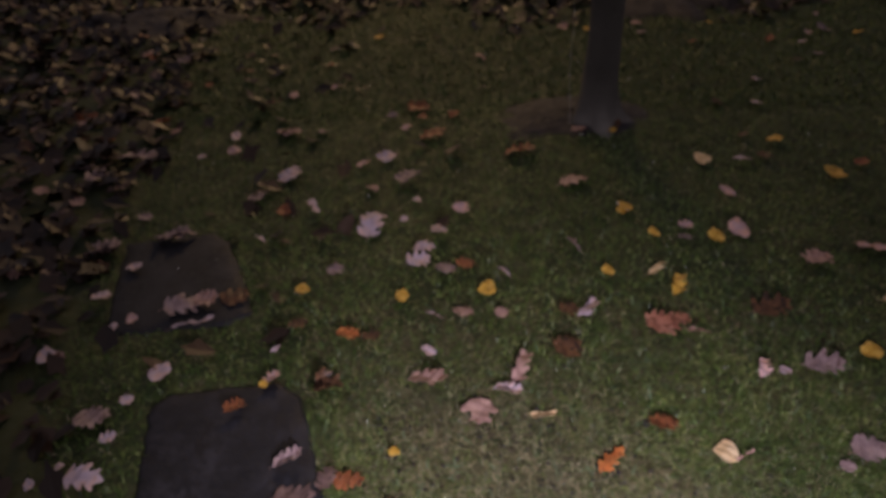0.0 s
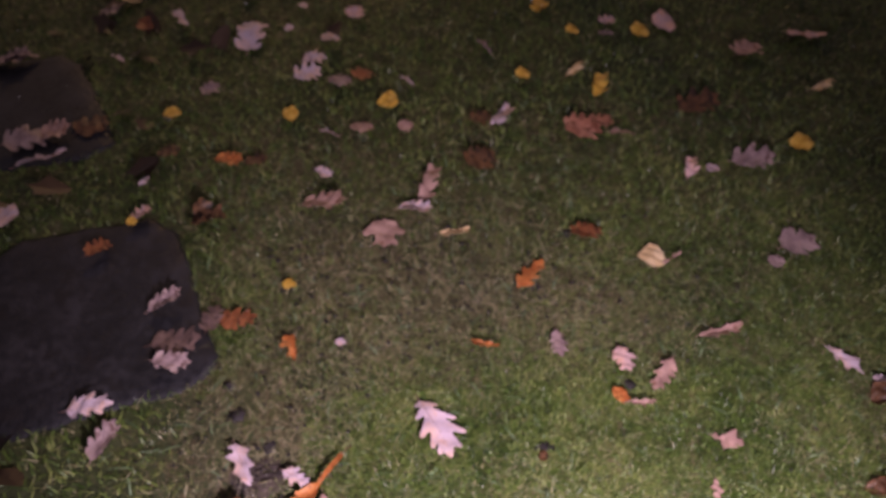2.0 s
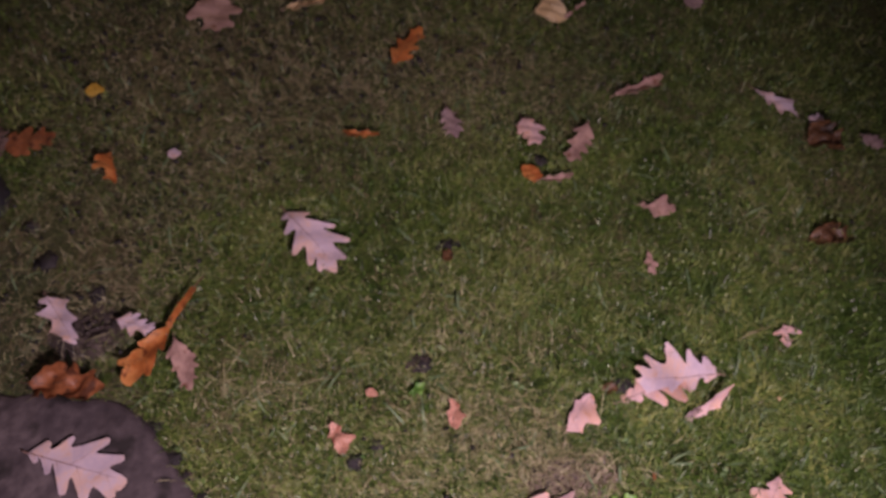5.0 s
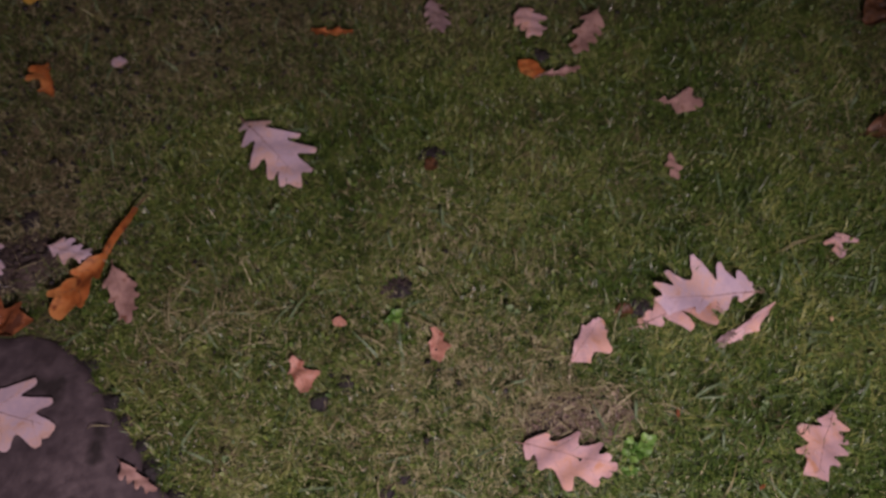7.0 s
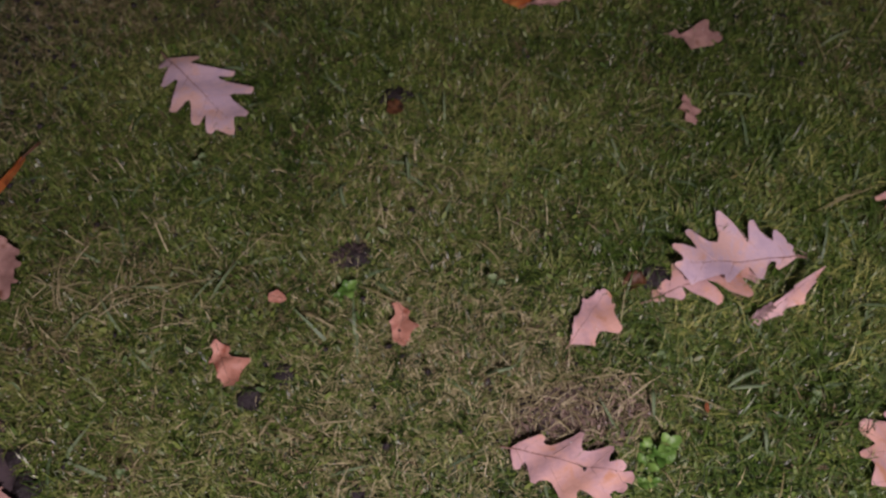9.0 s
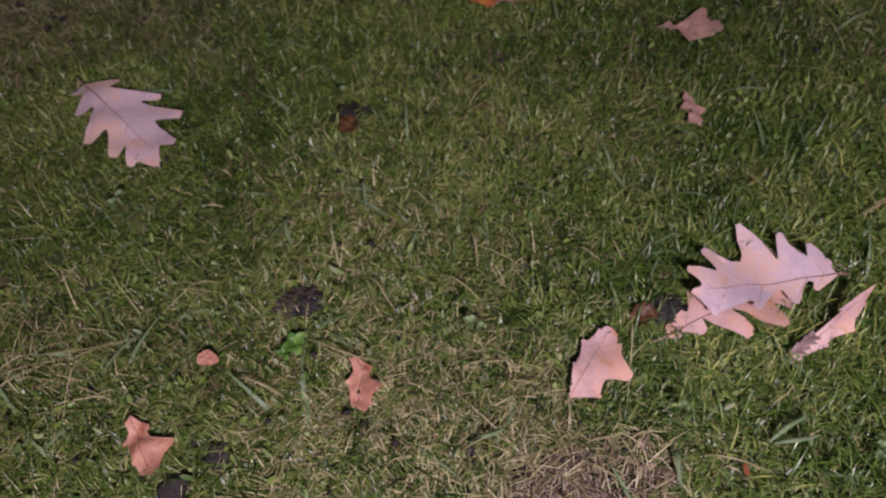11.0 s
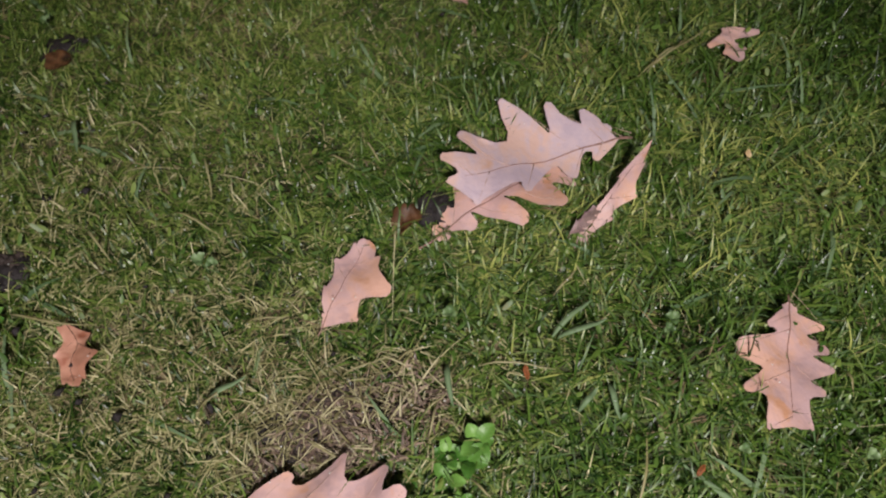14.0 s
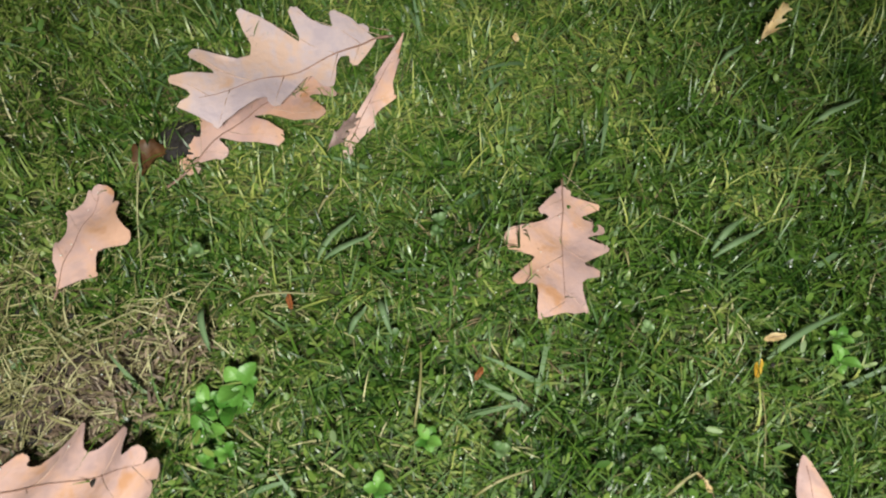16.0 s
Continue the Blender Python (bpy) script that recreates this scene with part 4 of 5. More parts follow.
leaf("narrow", 0.596, 0.474, 19, 0.026, 0.011, "mauve", z=0.0, lie="tucked under a paler leaf", near=True, press=False)
leaf("oak", 0.358, 0.346, 60, 0.032, 0.022, "rust", z=-0.002, lie="half sunk in the lawn", near=True, press=False, plate=0.25, crumple=0.005)
leaf("narrow", 0.848, 0.366, 15, 0.034, 0.010, "cream", z=-0.001, lie="half sunk in the lawn", near=True, press=False)
leaf("round", 0.719, 0.461, 40, 0.006, 0.004, "cream", z=-0.003, lie="sunk between the blades", near=True, press=False, crumple=0.003)
leaf("narrow", -0.044, 0.499, -49, 0.050, 0.018, "pink", z=0.0, lie="on the edge of a stepping stone", near=True, press=False)

# leaves strewn over the beds, some of them singly
r = random.Random(11)
for k in range(120):
    while True:
        x, y = r.uniform(-2.6, -0.75), r.uniform(1.2, 4.4)
        if r.random() < 0.12 + bed_amount(np.array(x), np.array(y)) and not any(inside(np.array(x), np.array(y), p, 0.02) for p in SLABS):
            break
    leaf(r.choice(("oak", "oak", "oak", "curl", "round", "narrow")), x, y, r.uniform(0, 360), r.uniform(0.05, 0.11), 0.06, r.choice(("mauve", "dull", "rust", "brown", "brown", "dull", "brown", "pink")),
         z=float(land(np.array(x), np.array(y))) + r.uniform(0.006, 0.02), tilt=(r.uniform(-25, 25), r.uniform(-20, 20)), lie="in the leaf-covered bed", seed=r.randrange(900))
for k in range(46):
    x, y = r.uniform(-0.9, 2.2), r.uniform(2.3, 4.5)
    leaf(r.choice(("oak", "oak", "round", "curl", "narrow")), x, y, r.uniform(0, 360), r.uniform(0.035, 0.085), 0.05, r.choice(("mauve", "pink", "rust", "tan", "brown", "pale", "yellow")),
         z=float(land(np.array(x), np.array(y))) + r.uniform(0.018, 0.026), tilt=(r.uniform(-20, 20), r.uniform(-15, 15)), lie="far out on the dark lawn", seed=r.randrange(900))


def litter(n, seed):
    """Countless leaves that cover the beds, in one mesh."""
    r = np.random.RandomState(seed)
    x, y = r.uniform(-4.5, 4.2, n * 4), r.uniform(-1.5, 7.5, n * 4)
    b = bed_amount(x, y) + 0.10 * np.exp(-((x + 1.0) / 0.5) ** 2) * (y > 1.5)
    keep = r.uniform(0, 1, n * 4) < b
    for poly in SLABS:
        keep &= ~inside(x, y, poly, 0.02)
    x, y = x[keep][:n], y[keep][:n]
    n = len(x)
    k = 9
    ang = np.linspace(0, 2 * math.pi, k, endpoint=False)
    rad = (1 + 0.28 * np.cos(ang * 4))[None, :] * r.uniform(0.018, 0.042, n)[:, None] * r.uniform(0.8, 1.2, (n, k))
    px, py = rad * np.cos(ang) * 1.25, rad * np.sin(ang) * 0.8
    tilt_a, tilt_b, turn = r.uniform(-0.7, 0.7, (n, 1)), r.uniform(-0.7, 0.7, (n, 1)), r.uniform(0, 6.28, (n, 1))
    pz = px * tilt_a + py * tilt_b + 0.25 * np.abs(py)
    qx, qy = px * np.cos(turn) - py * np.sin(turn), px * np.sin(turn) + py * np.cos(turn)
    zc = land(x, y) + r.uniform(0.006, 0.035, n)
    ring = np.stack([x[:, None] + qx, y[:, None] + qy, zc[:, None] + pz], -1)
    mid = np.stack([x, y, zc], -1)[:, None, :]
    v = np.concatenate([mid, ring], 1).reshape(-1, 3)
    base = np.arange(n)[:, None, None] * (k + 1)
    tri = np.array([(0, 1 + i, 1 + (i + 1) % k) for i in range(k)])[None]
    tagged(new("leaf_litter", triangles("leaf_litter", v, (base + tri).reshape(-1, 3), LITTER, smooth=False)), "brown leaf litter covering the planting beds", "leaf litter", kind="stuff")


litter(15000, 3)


# ---- clods of dark soil, some standing for dark holes ----
def clod(x, y, size, seed):
    bm = bmesh.new()
    bmesh.ops.create_icosphere(bm, subdivisions=3, radius=size)
    for v in bm.verts:
        p = v.co / size
        k = 1 + 0.6 * noise.noise(p * 1.7 + Vector((seed, 0, 0))) + 0.55 * noise.noise(p * 4.5 + Vector((0, seed, 0)))
        v.co = Vector((v.co.x * k * 1.15, v.co.y * k, v.co.z * k * 0.45))
    for f in bm.faces:
        f.smooth = True
    me = bpy.data.meshes.new("soil_clod")
    bm.to_mesh(me)
    bm.free()
    me.materials.append(CLOD)
    ob = tagged(new("soil_clod", me), "dark crumbly clod or dark hollow sunk in the grass", "soil clod", "soil clods in the lawn")
    ob.matrix_basis = pose(x, y, float(land(np.array(x), np.array(y))) + size * 0.2 + (-0.004 if y < 0.7 and x < 0.03 else 0), 0, 0, seed * 47)


def soil_patch(x, y, rx, ry, seed, high=1.0, mat=EARTH, words="small patch of bare brown crumbly earth in the lawn"):
    """A low heap of bare crumbly earth where the grass has died."""
    verts, faces, rings, sides = [], [], 26, 64
    middle = float(land(np.array(x), np.array(y)))
    ragged = 0.22 if high == 1 else 0.55
    for i in range(rings + 1):
        f = i / rings
        for k in range(sides):
            a = 2 * math.pi * k / sides
            e = 1 + ragged * noise.noise((2 * math.cos(a), 2 * math.sin(a), seed))
            px, py = f * rx * e * math.cos(a), f * ry * e * math.sin(a)
            z = high * 0.006 * (1 - f ** 2) + 0.0055 * noise.noise((px * 150, py * 150, seed)) + 0.0045 * noise.noise((px * 400, py * 400, seed)) - 0.007 * f ** 6
            verts.append((px, py, z))
        if i:
            for k in range(sides):
                k2 = (k + 1) % sides
                faces.append(((i - 1) * sides + k, i * sides + k, i * sides + k2, (i - 1) * sides + k2))
    v = np.array(verts)
    v[:, 2] += land(x + v[:, 0], y + v[:, 1]) - middle
    verts = v.tolist()
    ob = tagged(new("bare_soil_patch", mesh_of("bare_soil_patch", verts, faces, mat)), words, "soil patch", "bare patches in the lawn")
    ob.matrix_basis = pose(x, y, float(land(np.array(x), np.array(y))), 0, 0, 0)


soil_patch(0.400, 0.446, 0.046, 0.026, 1)
soil_patch(-0.17, 0.80, 0.07, 0.05, 2)
soil_patch(0.262, 0.640, 0.026, 0.018, 4)
for k, (x, y, rx, ry) in enumerate(((-0.08, 1.22, 0.15, 0.10), (0.14, 1.27, 0.16, 0.09), (0.30, 1.17, 0.13, 0.08), (0.48, 1.13, 0.12, 0.07), (0.02, 1.06, 0.09, 0.05), (-0.17, 1.06, 0.07, 0.08), (0.58, 1.02, 0.08, 0.05))):
    soil_patch(x, y, rx * 0.8, ry * 0.8, 20 + k, -0.35, words="worn patch of bare earth among thin dry grass")
# the dark clod colour here takes in the shade round the trunk too
soil_patch(0.50, 3.10, 0.38, 0.24, 5, 2.0, CLOD, "bare soil round the foot of the tree, darkened for shade")
# two mounds in the clod colour fill the dark places at the back
soil_patch(-2.05, 4.75, 0.60, 0.34, 6, 9.0, CLOD, "low dark mound at the back")
soil_patch(1.25, 4.75, 0.46, 0.30, 7, 9.0, CLOD, "low dark mound at the back")
for k, (x, y, s) in enumerate(CLODS):
    clod(x, y, s * 0.55, k + 1)


# ---- the tree at the back of the lawn ----
def tree(x, y):
    r = random.Random(5)
    base = new("tree")
    base.matrix_basis = pose(x, y, 0.0)
    tagged(base, "grey-barked tree trunk rising from bare dark soil", "tree")
    rings, sides = 60, 28
    verts, faces = [], []
    for i in range(rings + 1):
        h = -0.06 + 3.2 * (i / rings) ** 1.5
        rad = 0.073 - 0.010 * h + 0.10 * math.exp(-max(0, h + 0.02) / 0.07)
        for k in range(sides):
            a = 2 * math.pi * k / sides
            root = 1 + 0.28 * math.exp(-max(0, h) / 0.08) * math.cos(5 * a + 0.8)
            rr = rad * root * (1 + 0.07 * noise.noise((3 * math.cos(a), 3 * math.sin(a), h * 4)) + 0.05 * noise.noise((9 * math.cos(a), 9 * math.sin(a), h * 7)))
            verts.append((rr * math.cos(a) + 0.02 * math.sin(h * 1.5), rr * math.sin(a), h))
        if i:
            for k in range(sides):
                k2 = (k + 1) % sides
                faces.append(((i - 1) * sides + k, (i - 1) * sides + k2, i * sides + k2, i * sides + k))
    faces.append(tuple(rings * sides + k for k in range(sides)))
    part("trunk", mesh_of("trunk", verts, faces, BARK), base)
    for k in range(7):
        a, h = k * 2.4, 1.9 + 0.19 * k
        pts = [Vector((0.02 * math.sin(h * 1.5), 0, h))]
        d = Vector((math.cos(a), math.sin(a), 0.75))
        for q in range(7):
            d = (d + Vector((r.uniform(-0.25, 0.25), r.uniform(-0.25, 0.25), r.uniform(-0.05, 0.2)))).normalized()
            pts.append(pts[-1] + d * 0.22)
        t = tube(pts, [0.034 * (1 - q / 7.6) for q in range(8)], 8)
        part("limb", mesh_of("limb", t[0], t[1], BARK), base)


tree(0.592, 3.06)


def hanging_cord(x, y):
    """A thin cord beside the trunk with drops on it."""
    base = new("hanging_cord")
    base.matrix_basis = pose(x, y, 0.0)
    tagged(base, "thin pale cord with water drops hanging beside the trunk", "cord")
    pts = [(0.004 * math.sin(k * 0.7), 0.003 * math.cos(k), -0.012 + 0.045 * k) for k in range(42)]
    t = tube(pts, [0.0011] * 42, 5)
    part("cord", mesh_of("cord", t[0], t[1], CORD), base)
    bm = bmesh.new()
    bmesh.ops.create_icosphere(bm, subdivisions=2, radius=0.0042)
    me = bpy.data.meshes.new("drop")
    bm.to_mesh(me)
    bm.free()
    me.materials.append(CORD)
    for k in range(2, 40, 2):
        part("drop", me, base, m=pose(*pts[k]) @ Matrix.Diagonal((0.8, 0.8, 1.9, 1)))


hanging_cord(0.46, 2.98)


# ---- clover and weeds in the lawn ----
def leaflet_mesh(name, length, width, notch, mat, teeth=0.0):
    verts, faces, n = [], [], 12
    for i in range(n + 1):
        u = i / n
        w = width / 2 * max(0.0, math.sin(math.pi * u ** 0.9)) ** 0.6 * (1 + teeth * (i % 2))
        for f in (-1, -0.5, 0, 0.5, 1):
            x = u * length - (notch * length * (1 - abs(f)) * u ** 4)
            verts.append((x, f * w, 0.10 * length * math.sin(math.pi * u) + 0.25 * abs(f) * w))
        if i:
            for k in range(4):
                a = (i - 1) * 5 + k
                faces.append((a, a + 5, a + 6, a + 1))
    return mesh_of(name, verts, faces, mat)


CLOVER_LEAFLET = leaflet_mesh("leaflet", 0.0085, 0.0085, 0.15, CLOVER)
WEED_LEAFLET = leaflet_mesh("leaf_blade", 0.020, 0.0125, 0.0, WEED, 0.07)
stalk_t = tube([(0, 0, -0.020), (0.001, 0, -0.008), (0, 0, 0)], [0.0006, 0.0005, 0.0005], 5)
CLOVER_STALK = mesh_of("stalk", stalk_t[0], stalk_t[1], CLOVER)
stalk_t = tube([(0, 0, -0.026), (0.002, 0, -0.012), (0, 0, 0)], [0.0010, 0.0009, 0.0008], 5)
WEED_STALK = mesh_of("stalk", stalk_t[0], stalk_t[1], WEED)


def clover(x, y, z, turn, scale):
    base = new("clover")
    base.matrix_basis = pose(x, y, z, 0, 0, turn)
    base.scale = (scale * 0.42, scale * 0.42, scale)
    tagged(base, "pale green three-leaved clover among the grass", "clover", "clover in the lawn")
    part("stalk", CLOVER_STALK, base)
    for k in range(3):
        part("leaflet", CLOVER_LEAFLET, base, m=pose(0, 0, 0, 0, -12, 120 * k))


def weed(x, y, z, turn, scale, count):
    base = new("weed")
    base.matrix_basis = pose(x, y, z, 0, 0, turn)
    base.scale = (scale * 0.55, scale * 0.55, scale * 0.85)
    tagged(base, "bright green broad-leaved weed seedling in the lawn", "weed", "weeds in the lawn")
    part("stalk", WEED_STALK, base)
    for k in range(count):
        part("leaf_blade", WEED_LEAFLET, base, m=pose(0, 0, -0.003 * (k % 3), 0, -10 - 14 * (k % 2), 360 * k / count + 13 * (k % 3)) @ Matrix.Diagonal((1 - 0.12 * (k % 3), 1, 1, 1)))


for x, y, turn, s in ((0.378, 0.568, 20, 1.5), (0.384, 0.562, 80, 1.2), (0.492, 0.460, 50, 1.3), (0.600, 0.392, 10, 1.3), (0.594, 0.388, 70, 1.1), (0.545, 0.283, 95, 1.3), (0.141, 0.767, 30, 1.4),
                     (0.148, 0.775, 85, 1.2), (0.046, 0.491, 15, 1.3), (0.586, 0.315, 35, 1.0), (0.64, 0.28, 61, 1.1), (0.60, 0.235, 5, 1.1), (0.35, 0.82, 4, 1.2)):
    clover(x, y, 0.004, turn, s)
for x, y, turn, s, c in ((0.4685, 0.390, 15, 1.15, 6), (0.4505, 0.393, 60, 0.9, 5), (0.4595, 0.384, 20, 1.0, 5), (0.4447, 0.381, 100, 0.95, 5), (0.4225, 0.394, 33, 1.05, 4), (0.4453, 0.368, 140, 0.6, 5), (0.523, 0.310, 80, 0.7, 5), (0.706, 0.206, 70, 0.75, 5), (0.715, 0.214, 12, 0.6, 4),
                         (0.491, 0.308, 40, 0.7, 4), (0.437, 0.370, 10, 0.6, 4), (0.252, 0.60, 25, 0.95, 6), (0.243, 0.596, 70, 0.6, 4)):
    weed(x, y, -0.006, turn, s * 1.08, c)


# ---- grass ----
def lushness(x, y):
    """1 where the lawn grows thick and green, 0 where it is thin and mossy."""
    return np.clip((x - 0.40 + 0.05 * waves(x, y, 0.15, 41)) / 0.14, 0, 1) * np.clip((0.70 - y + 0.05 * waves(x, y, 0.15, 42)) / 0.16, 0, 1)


def dryness(x, y):
    lush = lushness(x, y)
    d = 0.12 - 0.09 * lush + (1 - 0.65 * lush) * (0.13 * np.clip(waves(x, y, 0.35, 21), -0.5, 1) + 0.10 * np.clip(waves(x, y, 0.07, 22), -0.6, 1))
    for cx, cy, rad, amount in DRY:
        d = d + (0.62 if cy < 0.8 else 0.9) * amount * np.exp(-((x - cx) ** 2 + (y - cy) ** 2) / (rad * rad))
    return np.clip(d, 0.02, 1.6)


def thinned(x, y):
    """Share of the blades left out beside the stepping stones, so that the dark ground shows."""
    return 0.72 * np.clip((-0.13 - x + 0.06 * waves(x, y, 0.12, 71)) / 0.12, 0, 1) * np.clip((1.05 - y + 0.06 * waves(x, y, 0.12, 72)) / 0.12, 0, 1)


def blades(name, mat, x, y, r, length, width, lean, segs, label, flat=True, lift=0.0):
    """Grass blades rooted at x, y: each a bent, tapering strip."""
    n = len(x)
    L = r.uniform(*length, n)
    W = r.uniform(*width, n)
    z0 = land(x, y) + lift
    az = r.uniform(0, 2 * math.pi, n) + 0.5 * waves(x, y, 0.2, 31)
    th = np.radians(r.uniform(*lean, n))
    curve = np.radians(r.uniform(15, 105, n))
    free = r.uniform(0, 1, n) < 0.02
    near = []
    if flat:
        for one in FLAT:
            m = np.flatnonzero((np.abs(x - one[0]) < 0.12) & (np.abs(y - one[1]) < 0.12) & ~free)
            if len(m):
                near.append((m, one))
    ang = th.copy()
    px, py, pz = x.copy(), y.copy(), z0.copy()
    rows = []
    for i in range(segs + 1):
        f = i / segs
        roof = np.full(n, 1.0)
        for m, (cx, cy, a, hl, hw, z, gx, gy) in near:
            dx, dy = px[m] - cx, py[m] - cy
            u, v = dx * math.cos(a) + dy * math.sin(a), -dx * math.sin(a) + dy * math.cos(a)
            under = (u / (hl + 0.002)) ** 2 + (v / (hw + 0.002)) ** 2 < 1
            roof[m] = np.where(under, np.minimum(roof[m], z + gx * dx + gy * dy - 0.002), roof[m])
        rows.append((px.copy(), py.copy(), np.minimum(pz, roof), W * (1 - f) ** 0.6 if i < segs else W * 0))
        px, py, pz = px + np.sin(ang) * np.cos(az) * L / segs, py + np.sin(ang) * np.sin(az) * L / segs, pz + np.cos(ang) * L / segs
        ang = np.minimum(ang + curve / segs * 1.4, 1.75)
    tw = az + math.pi / 2 + r.uniform(-0.5, 0.5, n)
    per = 2 * segs + 1
    v = np.zeros((n, per, 3), np.float32)
    for i, (qx, qy, qz, w) in enumerate(rows[:-1]):
        v[:, 2 * i] = np.stack([qx + np.cos(tw) * w / 2, qy + np.sin(tw) * w / 2, qz], -1)
        v[:, 2 * i + 1] = np.stack([qx - np.cos(tw) * w / 2, qy - np.sin(tw) * w / 2, qz], -1)
    qx, qy, qz, w = rows[-1]
    v[:, -1] = np.stack([qx, qy, qz], -1)
    tri = []
    for i in range(segs - 1):
        a = 2 * i
        tri += [(a, a + 1, a + 3), (a, a + 3, a + 2)]
    tri.append((2 * segs - 2, 2 * segs - 1, 2 * segs))
    t = (np.arange(n)[:, None, None] * per + np.array(tri)[None]).reshape(-1, 3)
    tagged(new(name, triangles(name, v.reshape(-1, 3), t, mat)), label, "grass", kind="stuff")


def scatter(r, count, x0, x1, y0, y1, without=None):
    x, y = r.uniform(x0, x1, count), r.uniform(y0, y1, count)
    keep = r.uniform(0, 1, count) > bed_amount(x, y) * 1.05
    for poly in SLABS:
        keep &= ~inside(x, y, poly, 0.002)
    for cx, cy, s in CLODS:
        keep &= (x - cx) ** 2 + (y - cy) ** 2 > (s * 0.48) ** 2
    keep &= (((x - 0.50) / 0.34) ** 2 + ((y - 3.12) / 0.22) ** 2) > 1
    if without:
        keep &= ~((x > without[0]) & (x < without[1]) & (y > without[2]) & (y < without[3]))
    return x[keep], y[keep]


def lawn():
    r = np.random.RandomState(77)
    near = (-0.55, 1.40, -0.10, 1.95)

    def closeness(x, y):
        """1 where the viewer comes close, falling off to 0 farther out."""
        return np.clip((1.75 - y) / 0.65, 0, 1) * np.clip((x + 0.50) / 0.2, 0, 1) * np.clip((1.35 - x) / 0.3, 0, 1)

    x, y = scatter(r, 440000, *near)
    keep = r.uniform(0, 1, len(x)) < closeness(x, y)
    x, y = x[keep], y[keep]
    d = dryness(x, y)
    p = r.uniform(0, 1, len(x))
    bare = r.uniform(0, 1, len(x)) < np.maximum(np.clip((d - 0.6) * 0.75, 0, 0.46), thinned(x, y))
    dry, green = (p < d) & ~bare, (p >= d) & ~bare
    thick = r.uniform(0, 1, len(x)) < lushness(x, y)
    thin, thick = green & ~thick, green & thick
    blades("lawn_grass", GRASS, x[thin], y[thin], r, (0.007, 0.025), (0.0006, 0.0017), (10, 84), 3, "short green lawn grass, wet and matted")
    # LUSH carries some of the torch light in its colour
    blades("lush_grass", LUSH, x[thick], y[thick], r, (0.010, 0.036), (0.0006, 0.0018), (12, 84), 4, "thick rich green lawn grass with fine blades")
    blades("dry_grass", STRAW, x[dry], y[dry], r, (0.006, 0.024), (0.0004, 0.0012), (40, 88), 3, "dry straw-coloured grass stalks lying in the lawn")
    a, q = r.uniform(0, 6.28, 560), r.uniform(0, 1, 560) ** 0.7
    x, y = 0.405 + 0.066 * q * np.cos(a), 0.446 + 0.036 * q * np.sin(a)
    blades("dead_grass", STRAW, x, y, r, (0.010, 0.032), (0.0006, 0.0013), (30, 85), 4, "pale dead grass lying over a bare patch of earth", lift=0.003)
    x, y = scatter(r, 95000, -0.1, 0.95, 0.05, 0.95)
    blades("undergrowth", GRASS, x, y, r, (0.005, 0.013), (0.0014, 0.0030), (35, 88), 2, "short dark matted undergrowth and moss below the grass")
    x, y = scatter(r, 120000, -0.45, 1.1, 0.05, 1.85)
    keep = r.uniform(-0.3, 1.0, len(x)) < waves(x, y, 0.16, 51) + 0.5 * waves(x, y, 0.05, 52) - 0.3 * lushness(x, y) + 1.0 * np.clip(dryness(x, y) - 0.25, 0, 0.7) + 0.45 * np.clip((y - 0.9) / 0.25, 0, 1)
    blades("thatch", THATCH, x[keep], y[keep], r, (0.008, 0.022), (0.0005, 0.0012), (40, 88), 2, "dull brown dead thatch showing between the green blades")
    # this pale area also brightens ground that the fixed torch leaves dim
    x, y = scatter(r, 120000, -0.20, 0.65, 0.25, 0.95)
    worn = np.exp(-((x - 0.28) / 0.20) ** 2 - ((y - 0.52) / 0.16) ** 2)
    keep = r.uniform(0.0, 1.0, len(x)) < worn * np.clip(0.62 + 0.5 * waves(x, y, 0.05, 61) + 0.35 * waves(x, y, 0.018, 62), 0, 1)
    blades("bleached_grass", BLEACHED, x[keep], y[keep], r, (0.008, 0.022), (0.0005, 0.0014), (35, 86), 3, "pale bleached and mossy blades, also brightening a worn part of lawn")
    a, q = r.uniform(0, 6.28, 1000), r.uniform(0, 1, 1000)
    x, y = 0.412 + 0.062 * q * np.cos(a), 0.430 + 0.032 * q * np.sin(a)
    blades("dead_scraps", DEAD, x, y, r, (0.004, 0.012), (0.0007, 0.0020), (45, 89), 2, "pale brown scraps of dead grass over bare earth", lift=0.0065)
    x, y = scatter(r, 1700, -0.4, 1.0, 0.1, 1.7)
    blades("long_straw", STRAW, x, y, r, (0.025, 0.08), (0.0005, 0.0012), (60, 86), 5, "long pale straw stalks lying on the lawn")
    a, q = r.uniform(0, 6.28, 90), r.uniform(0, 1, 90)
    x, y = 0.06 + 0.15 * q * np.cos(a), 0.665 + 0.06 * q * np.sin(a)
    blades("long_straw", STRAW, x, y, r, (0.025, 0.06), (0.0007, 0.0014), (68, 87), 5, "loose pale straw stalks strewn beside a stepping stone", lift=0.006)
    x, y = scatter(r, 1100, *near)
    blades("broad_grass", WIDE, x, y, r, (0.03, 0.055), (0.0026, 0.0042), (45, 80), 4, "broad bluish-green grass blades between the fine grass")
    mid = (-1.7, 2.3, -0.6, 3.4)
    x, y = scatter(r, 190000, *mid)
    keep = r.uniform(0, 1, len(x)) > closeness(x, y)
    x, y = x[keep], y[keep]
    d = dryness(x, y)
    dry = r.uniform(0, 1, len(x)) < d
